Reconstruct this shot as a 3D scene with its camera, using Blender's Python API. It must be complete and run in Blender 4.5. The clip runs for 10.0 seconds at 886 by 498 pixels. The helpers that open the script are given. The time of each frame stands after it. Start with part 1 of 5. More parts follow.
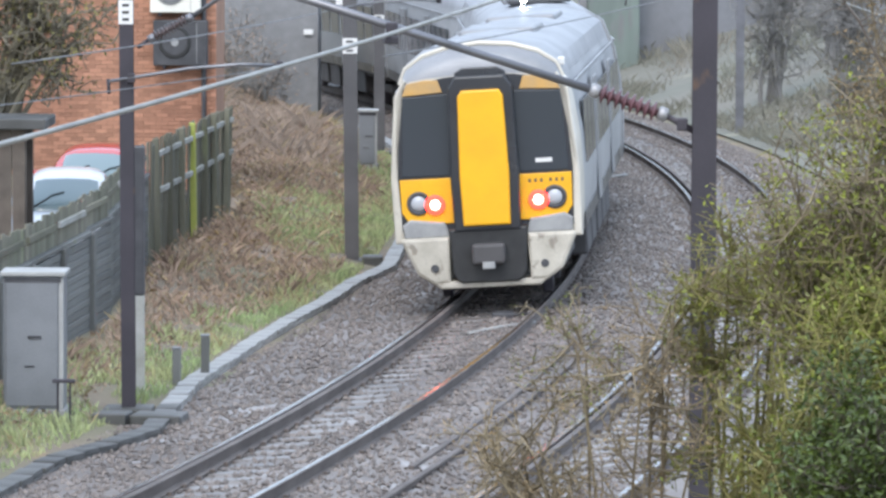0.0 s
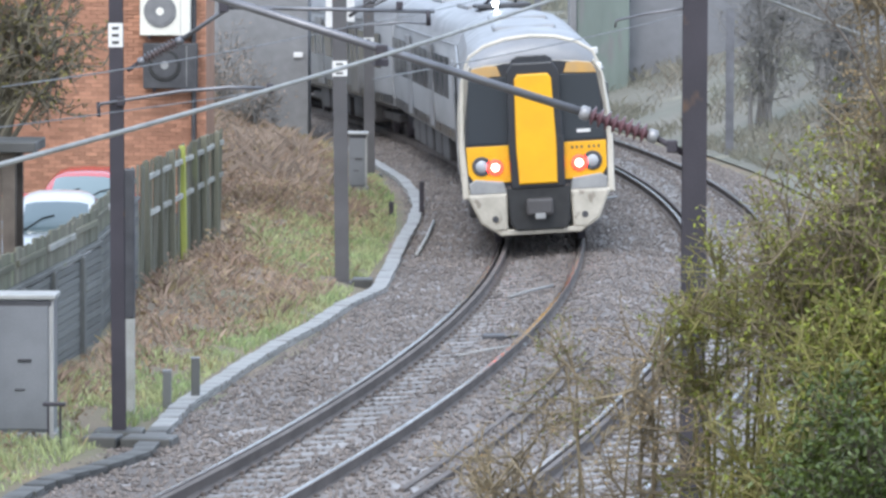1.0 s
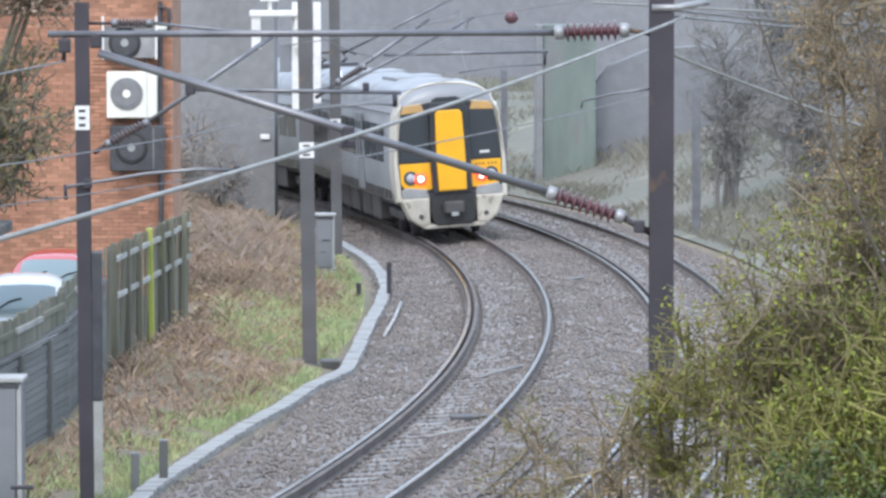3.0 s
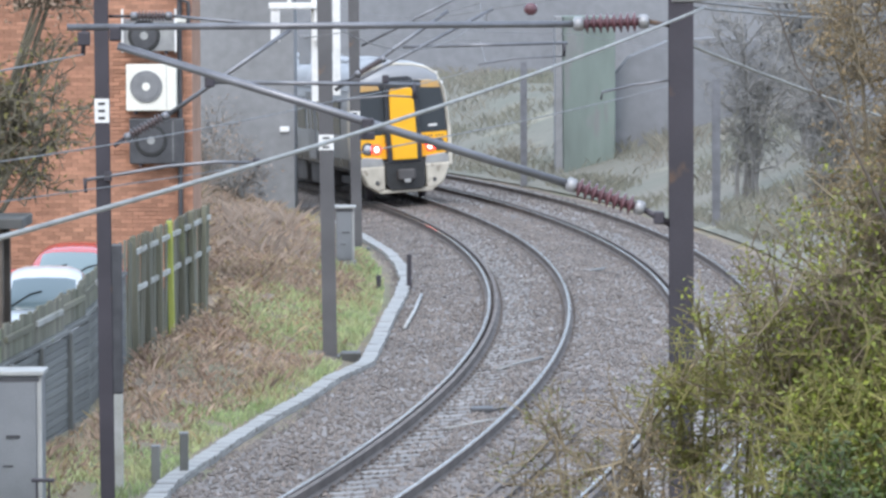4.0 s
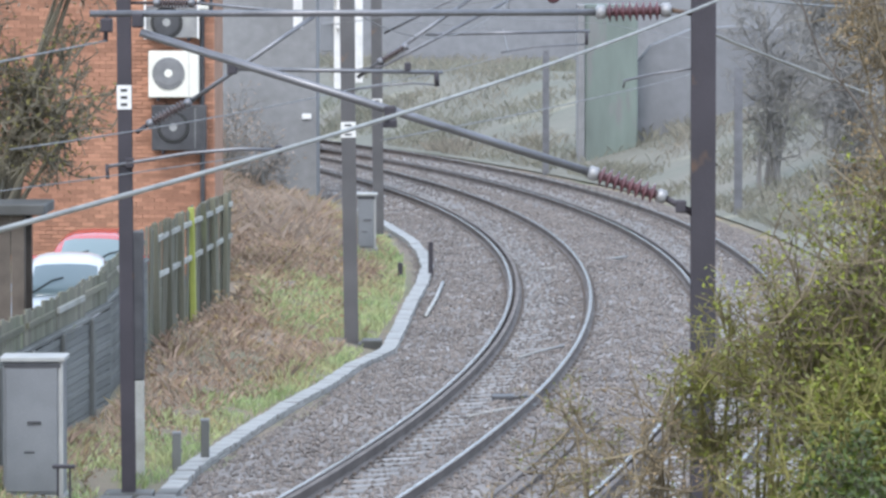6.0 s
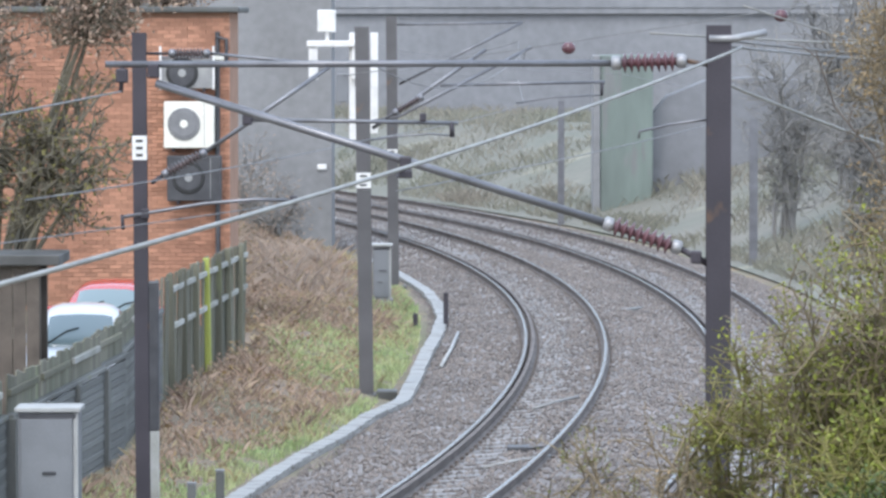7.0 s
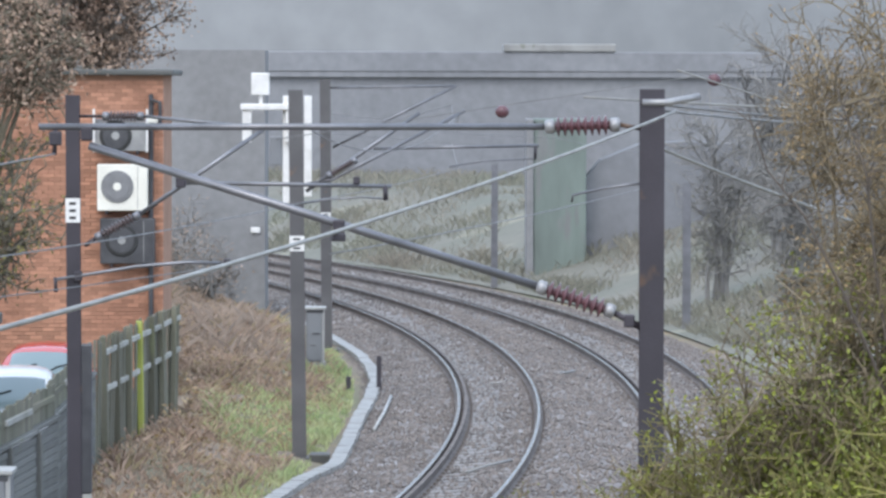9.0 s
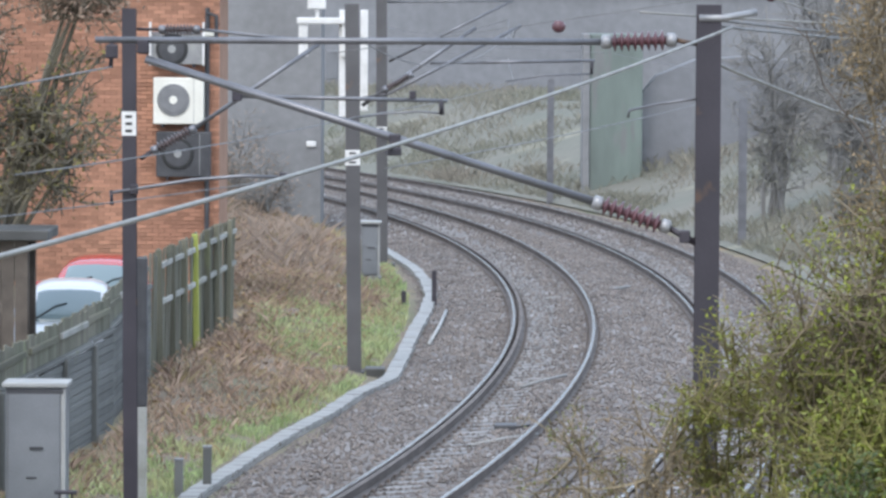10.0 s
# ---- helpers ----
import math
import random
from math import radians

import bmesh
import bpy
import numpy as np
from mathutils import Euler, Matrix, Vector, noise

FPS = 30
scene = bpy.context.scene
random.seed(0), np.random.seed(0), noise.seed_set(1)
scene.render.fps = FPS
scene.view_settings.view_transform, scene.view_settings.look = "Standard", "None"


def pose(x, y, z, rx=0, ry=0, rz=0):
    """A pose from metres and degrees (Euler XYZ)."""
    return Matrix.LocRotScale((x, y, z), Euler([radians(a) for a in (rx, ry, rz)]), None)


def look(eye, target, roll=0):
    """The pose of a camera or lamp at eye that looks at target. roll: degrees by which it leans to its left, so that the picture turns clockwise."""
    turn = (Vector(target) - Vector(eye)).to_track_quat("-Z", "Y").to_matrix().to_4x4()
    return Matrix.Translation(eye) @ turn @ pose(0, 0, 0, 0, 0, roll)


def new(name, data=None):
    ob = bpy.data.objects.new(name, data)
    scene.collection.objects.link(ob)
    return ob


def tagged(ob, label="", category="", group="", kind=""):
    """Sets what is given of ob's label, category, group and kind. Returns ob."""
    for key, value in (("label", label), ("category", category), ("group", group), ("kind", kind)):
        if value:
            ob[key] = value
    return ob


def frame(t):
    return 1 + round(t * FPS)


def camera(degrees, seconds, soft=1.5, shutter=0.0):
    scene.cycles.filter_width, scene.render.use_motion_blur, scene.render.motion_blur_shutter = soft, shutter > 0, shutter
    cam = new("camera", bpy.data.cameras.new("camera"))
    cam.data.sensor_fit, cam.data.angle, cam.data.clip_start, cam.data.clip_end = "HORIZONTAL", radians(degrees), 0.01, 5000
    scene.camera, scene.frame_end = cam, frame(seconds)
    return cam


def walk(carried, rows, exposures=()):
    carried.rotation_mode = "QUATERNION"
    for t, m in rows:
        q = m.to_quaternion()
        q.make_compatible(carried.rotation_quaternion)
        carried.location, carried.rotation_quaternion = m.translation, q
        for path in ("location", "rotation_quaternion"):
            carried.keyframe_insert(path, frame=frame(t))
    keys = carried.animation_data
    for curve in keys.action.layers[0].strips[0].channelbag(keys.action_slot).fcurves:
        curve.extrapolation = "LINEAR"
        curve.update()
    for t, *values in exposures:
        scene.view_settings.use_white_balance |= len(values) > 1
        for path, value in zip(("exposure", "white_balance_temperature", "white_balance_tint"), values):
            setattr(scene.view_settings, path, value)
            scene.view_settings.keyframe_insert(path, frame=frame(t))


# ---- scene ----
# ---- camera: a long lens on one standpoint, panned and tilted by hand ----
EYE = (0.0, 0.0, 6.133)
cam = camera(10.54, 10.0, soft=2.8)


def aim(yaw, down, roll):
    """The camera turned to the right by yaw and down by down, with a lean, all in degrees."""
    d = 100.0
    return look(EYE, (d * math.sin(radians(yaw)), d * math.cos(radians(yaw)), EYE[2] - d * math.tan(radians(down))), roll)


walk(cam, [(t, aim(a, b, c)) for t, a, b, c in [
    (0, -0.267, 4.341, 0.286),
    (0.5, -0.311, 4.391, 0.098),
    (1, -0.151, 4.073, 0.190),
    (1.5, -0.132, 3.575, 0.356),
    (2, 0.307, 3.430, 0.105),
    (2.5, 0.275, 3.129, 0.078),
    (2.7, 0.274, 3.059, -0.070),
    (3.8, 0.119, 3.319, 0.021),
    (4, -0.001, 3.202, -0.232),
    (4.5, -0.150, 3.373, 0.090),
    (5, -0.117, 3.391, -0.020),
    (5.5, -0.000, 3.310, 0.000),
    (5.7, -0.214, 3.356, 0.022),
    (6.8, -0.292, 2.946, -0.098),
    (7, -0.441, 2.743, -0.008),
    (7.5, -0.247, 2.905, 0.278),
    (8, -0.227, 2.790, -0.437),
    (8.5, 0.332, 2.654, -0.451),
    (9, 0.354, 1.987, 0.135),
    (9.5, -0.274, 2.212, 0.350),
    (10, -0.305, 3.008, 0.377),
]], exposures=[(0, 0.70), (4, 0.69), (7, 0.71), (8.5, 0.72), (9, 0.53), (10, 0.50)])

# ---- world, sun, exposure: a dull, wet, overcast day ----
world = bpy.data.worlds.new("overcast_sky")
scene.world = world
world.use_nodes = True
wn = world.node_tree.nodes
sky = wn.new("ShaderNodeTexSky")
sky.sky_type, sky.sun_disc, sky.sun_elevation, sky.sun_rotation = "NISHITA", False, radians(38), radians(200)
sky.air_density, sky.dust_density = 1.0, 6.0
bg = wn["Background"]
bg.inputs["Strength"].default_value = 0.14
tone = wn.new("ShaderNodeMix")
tone.data_type = "RGBA"
tone.inputs[0].default_value = 0.8
tone.inputs[7].default_value = (6.9, 8.4, 10.7, 1)
world.node_tree.links.new(sky.outputs[0], tone.inputs[6])
world.node_tree.links.new(tone.outputs[2], bg.inputs["Color"])
sun = new("sun", bpy.data.lights.new("sun", "SUN"))
sun.data.energy, sun.data.angle, sun.data.color = 1.0, radians(25), (0.98, 0.985, 1.0)
sun.matrix_world = look((0, 0, 60), (8, 40, 0))


# ---- materials ----
def mat(name, a, b=None, scale=4.0, rough=0.6, metal=0.0, bump=0.15, fine=60.0, spots=None, spot_at=0.6, vary=0.0, stretch=(1, 1, 1), spec=0.5, bscale=None):
    """A surface that runs between two colours in patches, with fine grain, relief and, if given, spots of a third colour."""
    m = bpy.data.materials.new(name)
    m.use_nodes = True
    n, l = m.node_tree.nodes, m.node_tree.links
    p = n["Principled BSDF"]
    p.inputs["Metallic"].default_value = metal
    p.inputs["Specular IOR Level"].default_value = spec
    b = b or tuple(c * 0.75 for c in a)
    tc = n.new("ShaderNodeTexCoord")
    mp = n.new("ShaderNodeMapping")
    mp.inputs["Scale"].default_value = stretch
    l.new(tc.outputs["Object"], mp.inputs[0])
    big, small = n.new("ShaderNodeTexNoise"), n.new("ShaderNodeTexNoise")
    big.inputs["Scale"].default_value, small.inputs["Scale"].default_value = scale, fine
    big.inputs["Detail"].default_value, small.inputs["Detail"].default_value = 6.0, 3.0
    for t in (big, small):
        l.new(mp.outputs[0], t.inputs["Vector"])
    ramp = n.new("ShaderNodeValToRGB")
    ramp.color_ramp.elements[0].position, ramp.color_ramp.elements[1].position = 0.36, 0.66
    ramp.color_ramp.elements[0].color, ramp.color_ramp.elements[1].color = (*a, 1), (*b, 1)
    l.new(big.outputs["Fac"], ramp.inputs[0])
    out = ramp.outputs[0]
    if spots:
        sp, mr, mx = n.new("ShaderNodeTexNoise"), n.new("ShaderNodeMapRange"), n.new("ShaderNodeMix")
        sp.inputs["Scale"].default_value, sp.inputs["Detail"].default_value = scale * 2.7, 8.0
        l.new(mp.outputs[0], sp.inputs["Vector"])
        mr.inputs[1].default_value, mr.inputs[2].default_value = spot_at, spot_at + 0.08
        mx.data_type = "RGBA"
        mx.inputs[7].default_value = (*spots, 1)
        l.new(sp.outputs["Fac"], mr.inputs[0])
        l.new(mr.outputs[0], mx.inputs[0])
        l.new(out, mx.inputs[6])
        out = mx.outputs[2]
    hs, gr = n.new("ShaderNodeHueSaturation"), n.new("ShaderNodeMapRange")
    gr.inputs[3].default_value, gr.inputs[4].default_value = 0.78, 1.22
    l.new(small.outputs["Fac"], gr.inputs[0])
    val = gr.outputs[0]
    if vary:
        oi, vr, mu = n.new("ShaderNodeObjectInfo"), n.new("ShaderNodeMapRange"), n.new("ShaderNodeMath")
        geo, ad, fr = n.new("ShaderNodeNewGeometry"), n.new("ShaderNodeMath"), n.new("ShaderNodeMath")
        ad.operation, fr.operation, mu.operation = "ADD", "FRACT", "MULTIPLY"
        l.new(oi.outputs["Random"], ad.inputs[0])
        l.new(geo.outputs["Random Per Island"], ad.inputs[1])
        l.new(ad.outputs[0], fr.inputs[0])
        vr.inputs[3].default_value, vr.inputs[4].default_value = 1 - vary, 1 + vary
        l.new(fr.outputs[0], vr.inputs[0])
        l.new(vr.outputs[0], mu.inputs[0])
        l.new(val, mu.inputs[1])
        val = mu.outputs[0]
    l.new(val, hs.inputs["Value"])
    l.new(out, hs.inputs["Color"])
    l.new(hs.outputs[0], p.inputs["Base Color"])
    rr = n.new("ShaderNodeMapRange")
    rr.inputs[3].default_value, rr.inputs[4].default_value = max(0.03, rough - 0.12), min(1, rough + 0.12)
    l.new(big.outputs["Fac"], rr.inputs[0])
    l.new(rr.outputs[0], p.inputs["Roughness"])
    if bump:
        bp = n.new("ShaderNodeBump")
        bp.inputs["Strength"].default_value, bp.inputs["Distance"].default_value = bump, 0.02
        l.new(small.outputs["Fac"], bp.inputs["Height"])
        l.new(bp.outputs[0], p.inputs["Normal"])
    return m


def glow(name, colour, strength):
    m = bpy.data.materials.new(name)
    m.use_nodes = True
    p = m.node_tree.nodes["Principled BSDF"]
    p.inputs["Base Color"].default_value = (*colour, 1)
    p.inputs["Emission Color"].default_value = (*colour, 1)
    p.inputs["Emission Strength"].default_value = strength
    return m


def glossy(name, colour, rough=0.08):
    m = bpy.data.materials.new(name)
    m.use_nodes = True
    p = m.node_tree.nodes["Principled BSDF"]
    p.inputs["Base Color"].default_value = (*colour, 1)
    p.inputs["Roughness"].default_value = rough
    return m


BALLAST = mat("ballast_stone", (0.18, 0.15, 0.13), (0.115, 0.095, 0.083), 0.35, 0.55, bump=0.3, fine=18, spots=(0.30, 0.28, 0.27), spot_at=0.6)
STONE = mat("loose_stone", (0.19, 0.16, 0.14), (0.128, 0.105, 0.092), 3.0, 0.5, bump=0.3, vary=0.4)
EARTH = mat("bank_earth", (0.20, 0.155, 0.115), (0.15, 0.15, 0.09), 0.22, 0.9, bump=0.8, fine=9, spots=(0.24, 0.18, 0.11), spot_at=0.56)
SCRUB = mat("dead_scrub", (0.375, 0.275, 0.205), (0.27, 0.188, 0.142), 0.5, 0.85, bump=0, vary=0.5)
STRAW = mat("pale_straw", (0.40, 0.33, 0.20), (0.30, 0.24, 0.14), 0.5, 0.8, bump=0, vary=0.4)
GRASS = mat("wet_grass", (0.28, 0.36, 0.16), (0.41, 0.42, 0.22), 0.5, 0.7, bump=0, vary=0.4)
RAIL = mat("rail_flank_rust", (0.135, 0.112, 0.10), (0.09, 0.074, 0.066), 1.5, 0.72, metal=0.0, bump=0.2)
RAILTOP = mat("polished_rail_head", (0.40, 0.38, 0.36), (0.27, 0.255, 0.24), 2.0, 0.2, metal=1.0, bump=0.03)
SLEEPER = mat("wet_concrete_sleeper", (0.215, 0.20, 0.19), (0.14, 0.13, 0.122), 2.0, 0.45, vary=0.25)
CONCRETE = mat("trough_concrete", (0.32, 0.315, 0.305), (0.225, 0.222, 0.212), 1.1, 0.55, vary=0.07, spots=(0.2, 0.2, 0.17), spot_at=0.64)
STEEL = mat("mast_steel", (0.055, 0.048, 0.058), (0.037, 0.033, 0.04), 1.2, 0.55, metal=0.2, spots=(0.12, 0.075, 0.05), spot_at=0.63)
# paler copy of the mast steel for farther masts, haze in its colour
STEELGREY = mat("haze_grey_steel", (0.125, 0.12, 0.122), (0.09, 0.086, 0.088), 1.2, 0.6, metal=0.2, spots=(0.15, 0.11, 0.09), spot_at=0.64)
GALV = mat("galvanised_tube", (0.22, 0.22, 0.235), (0.15, 0.15, 0.16), 3.0, 0.38, metal=0.6, bump=0.05)
THINWIRE = mat("tarnished_wire", (0.20, 0.20, 0.20), (0.14, 0.14, 0.14), 3.0, 0.5, metal=0.4, bump=0.0)
WIRE = mat("drawn_wire", (0.31, 0.30, 0.275), (0.22, 0.215, 0.20), 3.0, 0.5, metal=0.2, bump=0.05)
GREYGLAZE = mat("grey_brown_glaze", (0.10, 0.075, 0.075), (0.07, 0.055, 0.055), 6.0, 0.25, bump=0.0)
PORCELAIN = mat("brown_porcelain", (0.135, 0.06, 0.068), (0.09, 0.042, 0.05), 6.0, 0.18, bump=0.0)
CAPGREY = mat("cast_cap_grey", (0.38, 0.375, 0.38), (0.27, 0.27, 0.275), 8.0, 0.4, metal=0.4)
PLATE = mat("white_plate", (0.78, 0.77, 0.75), (0.66, 0.65, 0.62), 5.0, 0.4, bump=0.02)
INK = mat("black_paint", (0.03, 0.03, 0.03), (0.02, 0.02, 0.02), 5.0, 0.5, bump=0.0)
CABGREY = mat("cabinet_grey", (0.22, 0.228, 0.24), (0.165, 0.172, 0.182), 1.4, 0.45, bump=0.04, spots=(0.2, 0.2, 0.18), spot_at=0.68)
CABLIGHT = mat("cabinet_light_trim", (0.40, 0.40, 0.385), (0.30, 0.30, 0.29), 2.0, 0.5, bump=0.04)
PANEL = mat("grey_fence_panel", (0.14, 0.143, 0.137), (0.10, 0.102, 0.094), 0.8, 0.75, vary=0.2, stretch=(1, 1, 0.4), spots=(0.12, 0.13, 0.08), spot_at=0.6)
MOSSY = mat("mossy_timber", (0.165, 0.155, 0.118), (0.13, 0.132, 0.092), 1.2, 0.85, vary=0.3, stretch=(1, 1, 0.3), spots=(0.2, 0.21, 0.12), spot_at=0.62)
PALEWOOD = mat("weathered_rail_wood", (0.42, 0.42, 0.40), (0.3, 0.3, 0.26), 2.0, 0.8, vary=0.2)
LICHEN = mat("algae_post", (0.42, 0.44, 0.10), (0.30, 0.34, 0.09), 2.0, 0.8)
BRICK = mat("orange_brick", (0.46, 0.235, 0.15), (0.35, 0.172, 0.11), 0.6, 0.8, vary=0.22, fine=30)
MORTAR = mat("brick_mortar", (0.38, 0.22, 0.15), (0.30, 0.17, 0.11), 2.0, 0.9)
ENAMEL = mat("cream_enamel", (0.80, 0.78, 0.70), (0.72, 0.70, 0.62), 2.0, 0.35, bump=0.02)
DARKPLASTIC = mat("dark_grille", (0.07, 0.07, 0.075), (0.045, 0.045, 0.05), 4.0, 0.5)
FANGREY = mat("fan_grille_grey", (0.21, 0.21, 0.215), (0.16, 0.16, 0.165), 4.0, 0.6)
MIDGREY = mat("grey_grille", (0.34, 0.34, 0.33), (0.25, 0.25, 0.25), 4.0, 0.5)
# viaduct and wing wall: distance haze is mixed into this pale grey
FARWALL = mat("haze_grey_viaduct_brick", (0.24, 0.243, 0.255), (0.19, 0.193, 0.205), 0.12, 0.85, bump=0.3, fine=2.5)
# brick of the tall wall, its base colour lifted to imitate mist
DARKWALL = mat("haze_lifted_grey_brick", (0.255, 0.255, 0.258), (0.195, 0.193, 0.193), 0.35, 0.9, bump=0.3, fine=4)
FARGREEN = mat("algae_pier", (0.19, 0.23, 0.205), (0.145, 0.168, 0.155), 0.7, 0.9, fine=3, stretch=(1, 1, 0.25), spots=(0.20, 0.205, 0.20), spot_at=0.58)
FARBANK = mat("misty_bank", (0.195, 0.18, 0.15), (0.148, 0.152, 0.122), 0.13, 0.95, bump=0.8, fine=2.2, spots=(0.23, 0.22, 0.17), spot_at=0.58)
BANKGROWTH = mat("dull_bank_growth", (0.25, 0.225, 0.185), (0.20, 0.205, 0.16), 0.12, 0.9, bump=0, vary=0.2)
STALK = mat("bleached_stalk", (0.37, 0.29, 0.23), (0.29, 0.225, 0.18), 0.5, 0.85, bump=0, vary=0.25)
SOILED = mat("soiled_concrete", (0.11, 0.108, 0.105), (0.06, 0.06, 0.055), 1.1, 0.6, vary=0.2, spots=(0.24, 0.24, 0.23), spot_at=0.66)
# wood of far trees and scrub, greyed and lightened as if through mist
FARTREE = mat("haze_grey_wood", (0.25, 0.24, 0.225), (0.195, 0.188, 0.18), 0.3, 0.95, vary=0.25)
# the grey of the haze over the far woods, held in the colour
HAZEWOOD = mat("far_wood_haze_grey", (0.29, 0.30, 0.31), (0.24, 0.25, 0.26), 0.02, 0.95, bump=0, fine=0.3)
OLIVEBARK = mat("mossy_grey_bark", (0.19, 0.168, 0.118), (0.125, 0.112, 0.085), 1.5, 0.85, vary=0.3)
BARK = mat("wet_bark", (0.13, 0.105, 0.085), (0.085, 0.07, 0.058), 3.0, 0.8)
TWIG = mat("red_brown_twig", (0.235, 0.19, 0.118), (0.165, 0.128, 0.082), 2.0, 0.75, vary=0.35)
MOSSTWIG = mat("moss_green_twig", (0.235, 0.215, 0.068), (0.15, 0.13, 0.05), 2.0, 0.8, vary=0.4)
LEAF = mat("yellow_green_leaf", (0.235, 0.255, 0.032), (0.11, 0.135, 0.02), 1.0, 0.5, bump=0, vary=0.5)
BUD = mat("ochre_bud", (0.35, 0.25, 0.125), (0.25, 0.175, 0.09), 1.0, 0.6, bump=0, vary=0.45)
IVY = mat("dark_ivy_leaf", (0.085, 0.12, 0.02), (0.05, 0.075, 0.014), 1.0, 0.4, bump=0, vary=0.5)
TRAINWHITE = mat("dirty_white_paint", (0.62, 0.575, 0.49), (0.50, 0.46, 0.385), 1.2, 0.35, bump=0.02, spots=(0.42, 0.38, 0.33), spot_at=0.66)
SKIRT = mat("grimy_cream_skirt", (0.54, 0.50, 0.42), (0.40, 0.365, 0.30), 2.2, 0.5, bump=0.03, spots=(0.27, 0.235, 0.19), spot_at=0.6)
TRAINGREY = mat("silver_grey_side", (0.33, 0.335, 0.345), (0.24, 0.245, 0.25), 0.9, 0.4, bump=0.02, stretch=(1, 0.3, 1))
ROOFGREY = mat("roof_grey", (0.27, 0.275, 0.29), (0.20, 0.205, 0.215), 0.8, 0.35, bump=0.05)
BROW = mat("soiled_orange_paint", (0.60, 0.34, 0.09), (0.45, 0.30, 0.15), 2.5, 0.4, bump=0.02)
YELLOW = mat("warning_yellow", (0.90, 0.46, 0.012), (0.82, 0.40, 0.012), 1.5, 0.35, bump=0.02)
BLACK = mat("gloss_black", (0.035, 0.037, 0.042), (0.025, 0.026, 0.03), 2.0, 0.3, bump=0.02)
# dark underframe grime, made lighter to carry the haze over the train
UNDER = mat("haze_lifted_grime", (0.085, 0.08, 0.08), (0.06, 0.056, 0.055), 2.0, 0.7)
GLASS = glossy("dark_window_glass", (0.045, 0.052, 0.06), 0.1)
LENS = glossy("clear_lamp_lens", (0.45, 0.46, 0.48), 0.05)
TAIL = glow("lit_tail_lamp", (1.0, 0.025, 0.015), 5.0)
CORE = glow("lit_tail_core", (1.0, 0.62, 0.5), 5.0)
ARC = glow("pantograph_spark", (0.9, 1.0, 1.0), 25.0)
CARRED = mat("red_car_paint", (0.42, 0.03, 0.03), (0.36, 0.025, 0.025), 1.0, 0.06, bump=0, spec=1.0)
CARSILVER = mat("silver_car_paint", (0.55, 0.58, 0.60), (0.48, 0.5, 0.53), 1.0, 0.22, metal=0.3, bump=0)
CARWHITE = mat("white_roof_highlight_paint", (0.8, 0.8, 0.8), (0.74, 0.74, 0.74), 1.0, 0.2, bump=0)
SCREEN = glossy("windscreen_glass", (0.16, 0.21, 0.22), 0.05)
TYRE = mat("tyre_rubber", (0.03, 0.03, 0.03), (0.02, 0.02, 0.02), 4.0, 0.8)
TARMAC = mat("yard_tarmac", (0.07, 0.07, 0.07), (0.05, 0.05, 0.05), 0.6, 0.6)


# ---- mesh helpers ----
def mesh_of(name, verts, faces, material, smooth=False):
    me = bpy.data.meshes.new(name)
    me.from_pydata([tuple(v) for v in verts], [], [tuple(q) for q in faces])
    for m in (material if isinstance(material, (list, tuple)) else [material]):
        me.materials.append(m)
    if smooth:
        me.polygons.foreach_set("use_smooth", [True] * len(me.polygons))
    me.update()
    return me


def empty(name, m=None):
    ob = new(name)
    ob.empty_display_size = 0.2
    if m is not None:
        ob.matrix_basis = m
    return ob


def part(name, bm, material, parent=None, label="", smooth=False):
    me = bpy.data.meshes.new(name)
    bm.to_mesh(me)
    bm.free()
    for m in (material if isinstance(material, (list, tuple)) else [material]):
        me.materials.append(m)
    if smooth:
        me.polygons.foreach_set("use_smooth", [True] * len(me.polygons))
    ob = new(name, me)
    ob.parent = parent
    return tagged(ob, label)


def add_box(bm, x0, x1, y0, y1, z0, z1, bev=0.0, m=None):
    r = bmesh.ops.create_cube(bm, size=1.0)
    vs = r["verts"]
    bmesh.ops.scale(bm, vec=(x1 - x0, y1 - y0, z1 - z0), verts=vs)
    bmesh.ops.translate(bm, vec=((x0 + x1) / 2, (y0 + y1) / 2, (z0 + z1) / 2), verts=vs)
    if bev:
        es = list({e for v in vs for e in v.link_edges})
        g = bmesh.ops.bevel(bm, geom=es, offset=bev, segments=2, affect="EDGES", profile=0.5)
        vs = list({v for v in g["verts"]} | {v for v in vs if v.is_valid})
    if m is not None:
        bmesh.ops.transform(bm, matrix=m, verts=[v for v in vs if v.is_valid])
    return vs


def box(x0, x1, y0, y1, z0, z1, bev=0.0, m=None):
    bm = bmesh.new()
    add_box(bm, x0, x1, y0, y1, z0, z1, bev, m)
    return bm


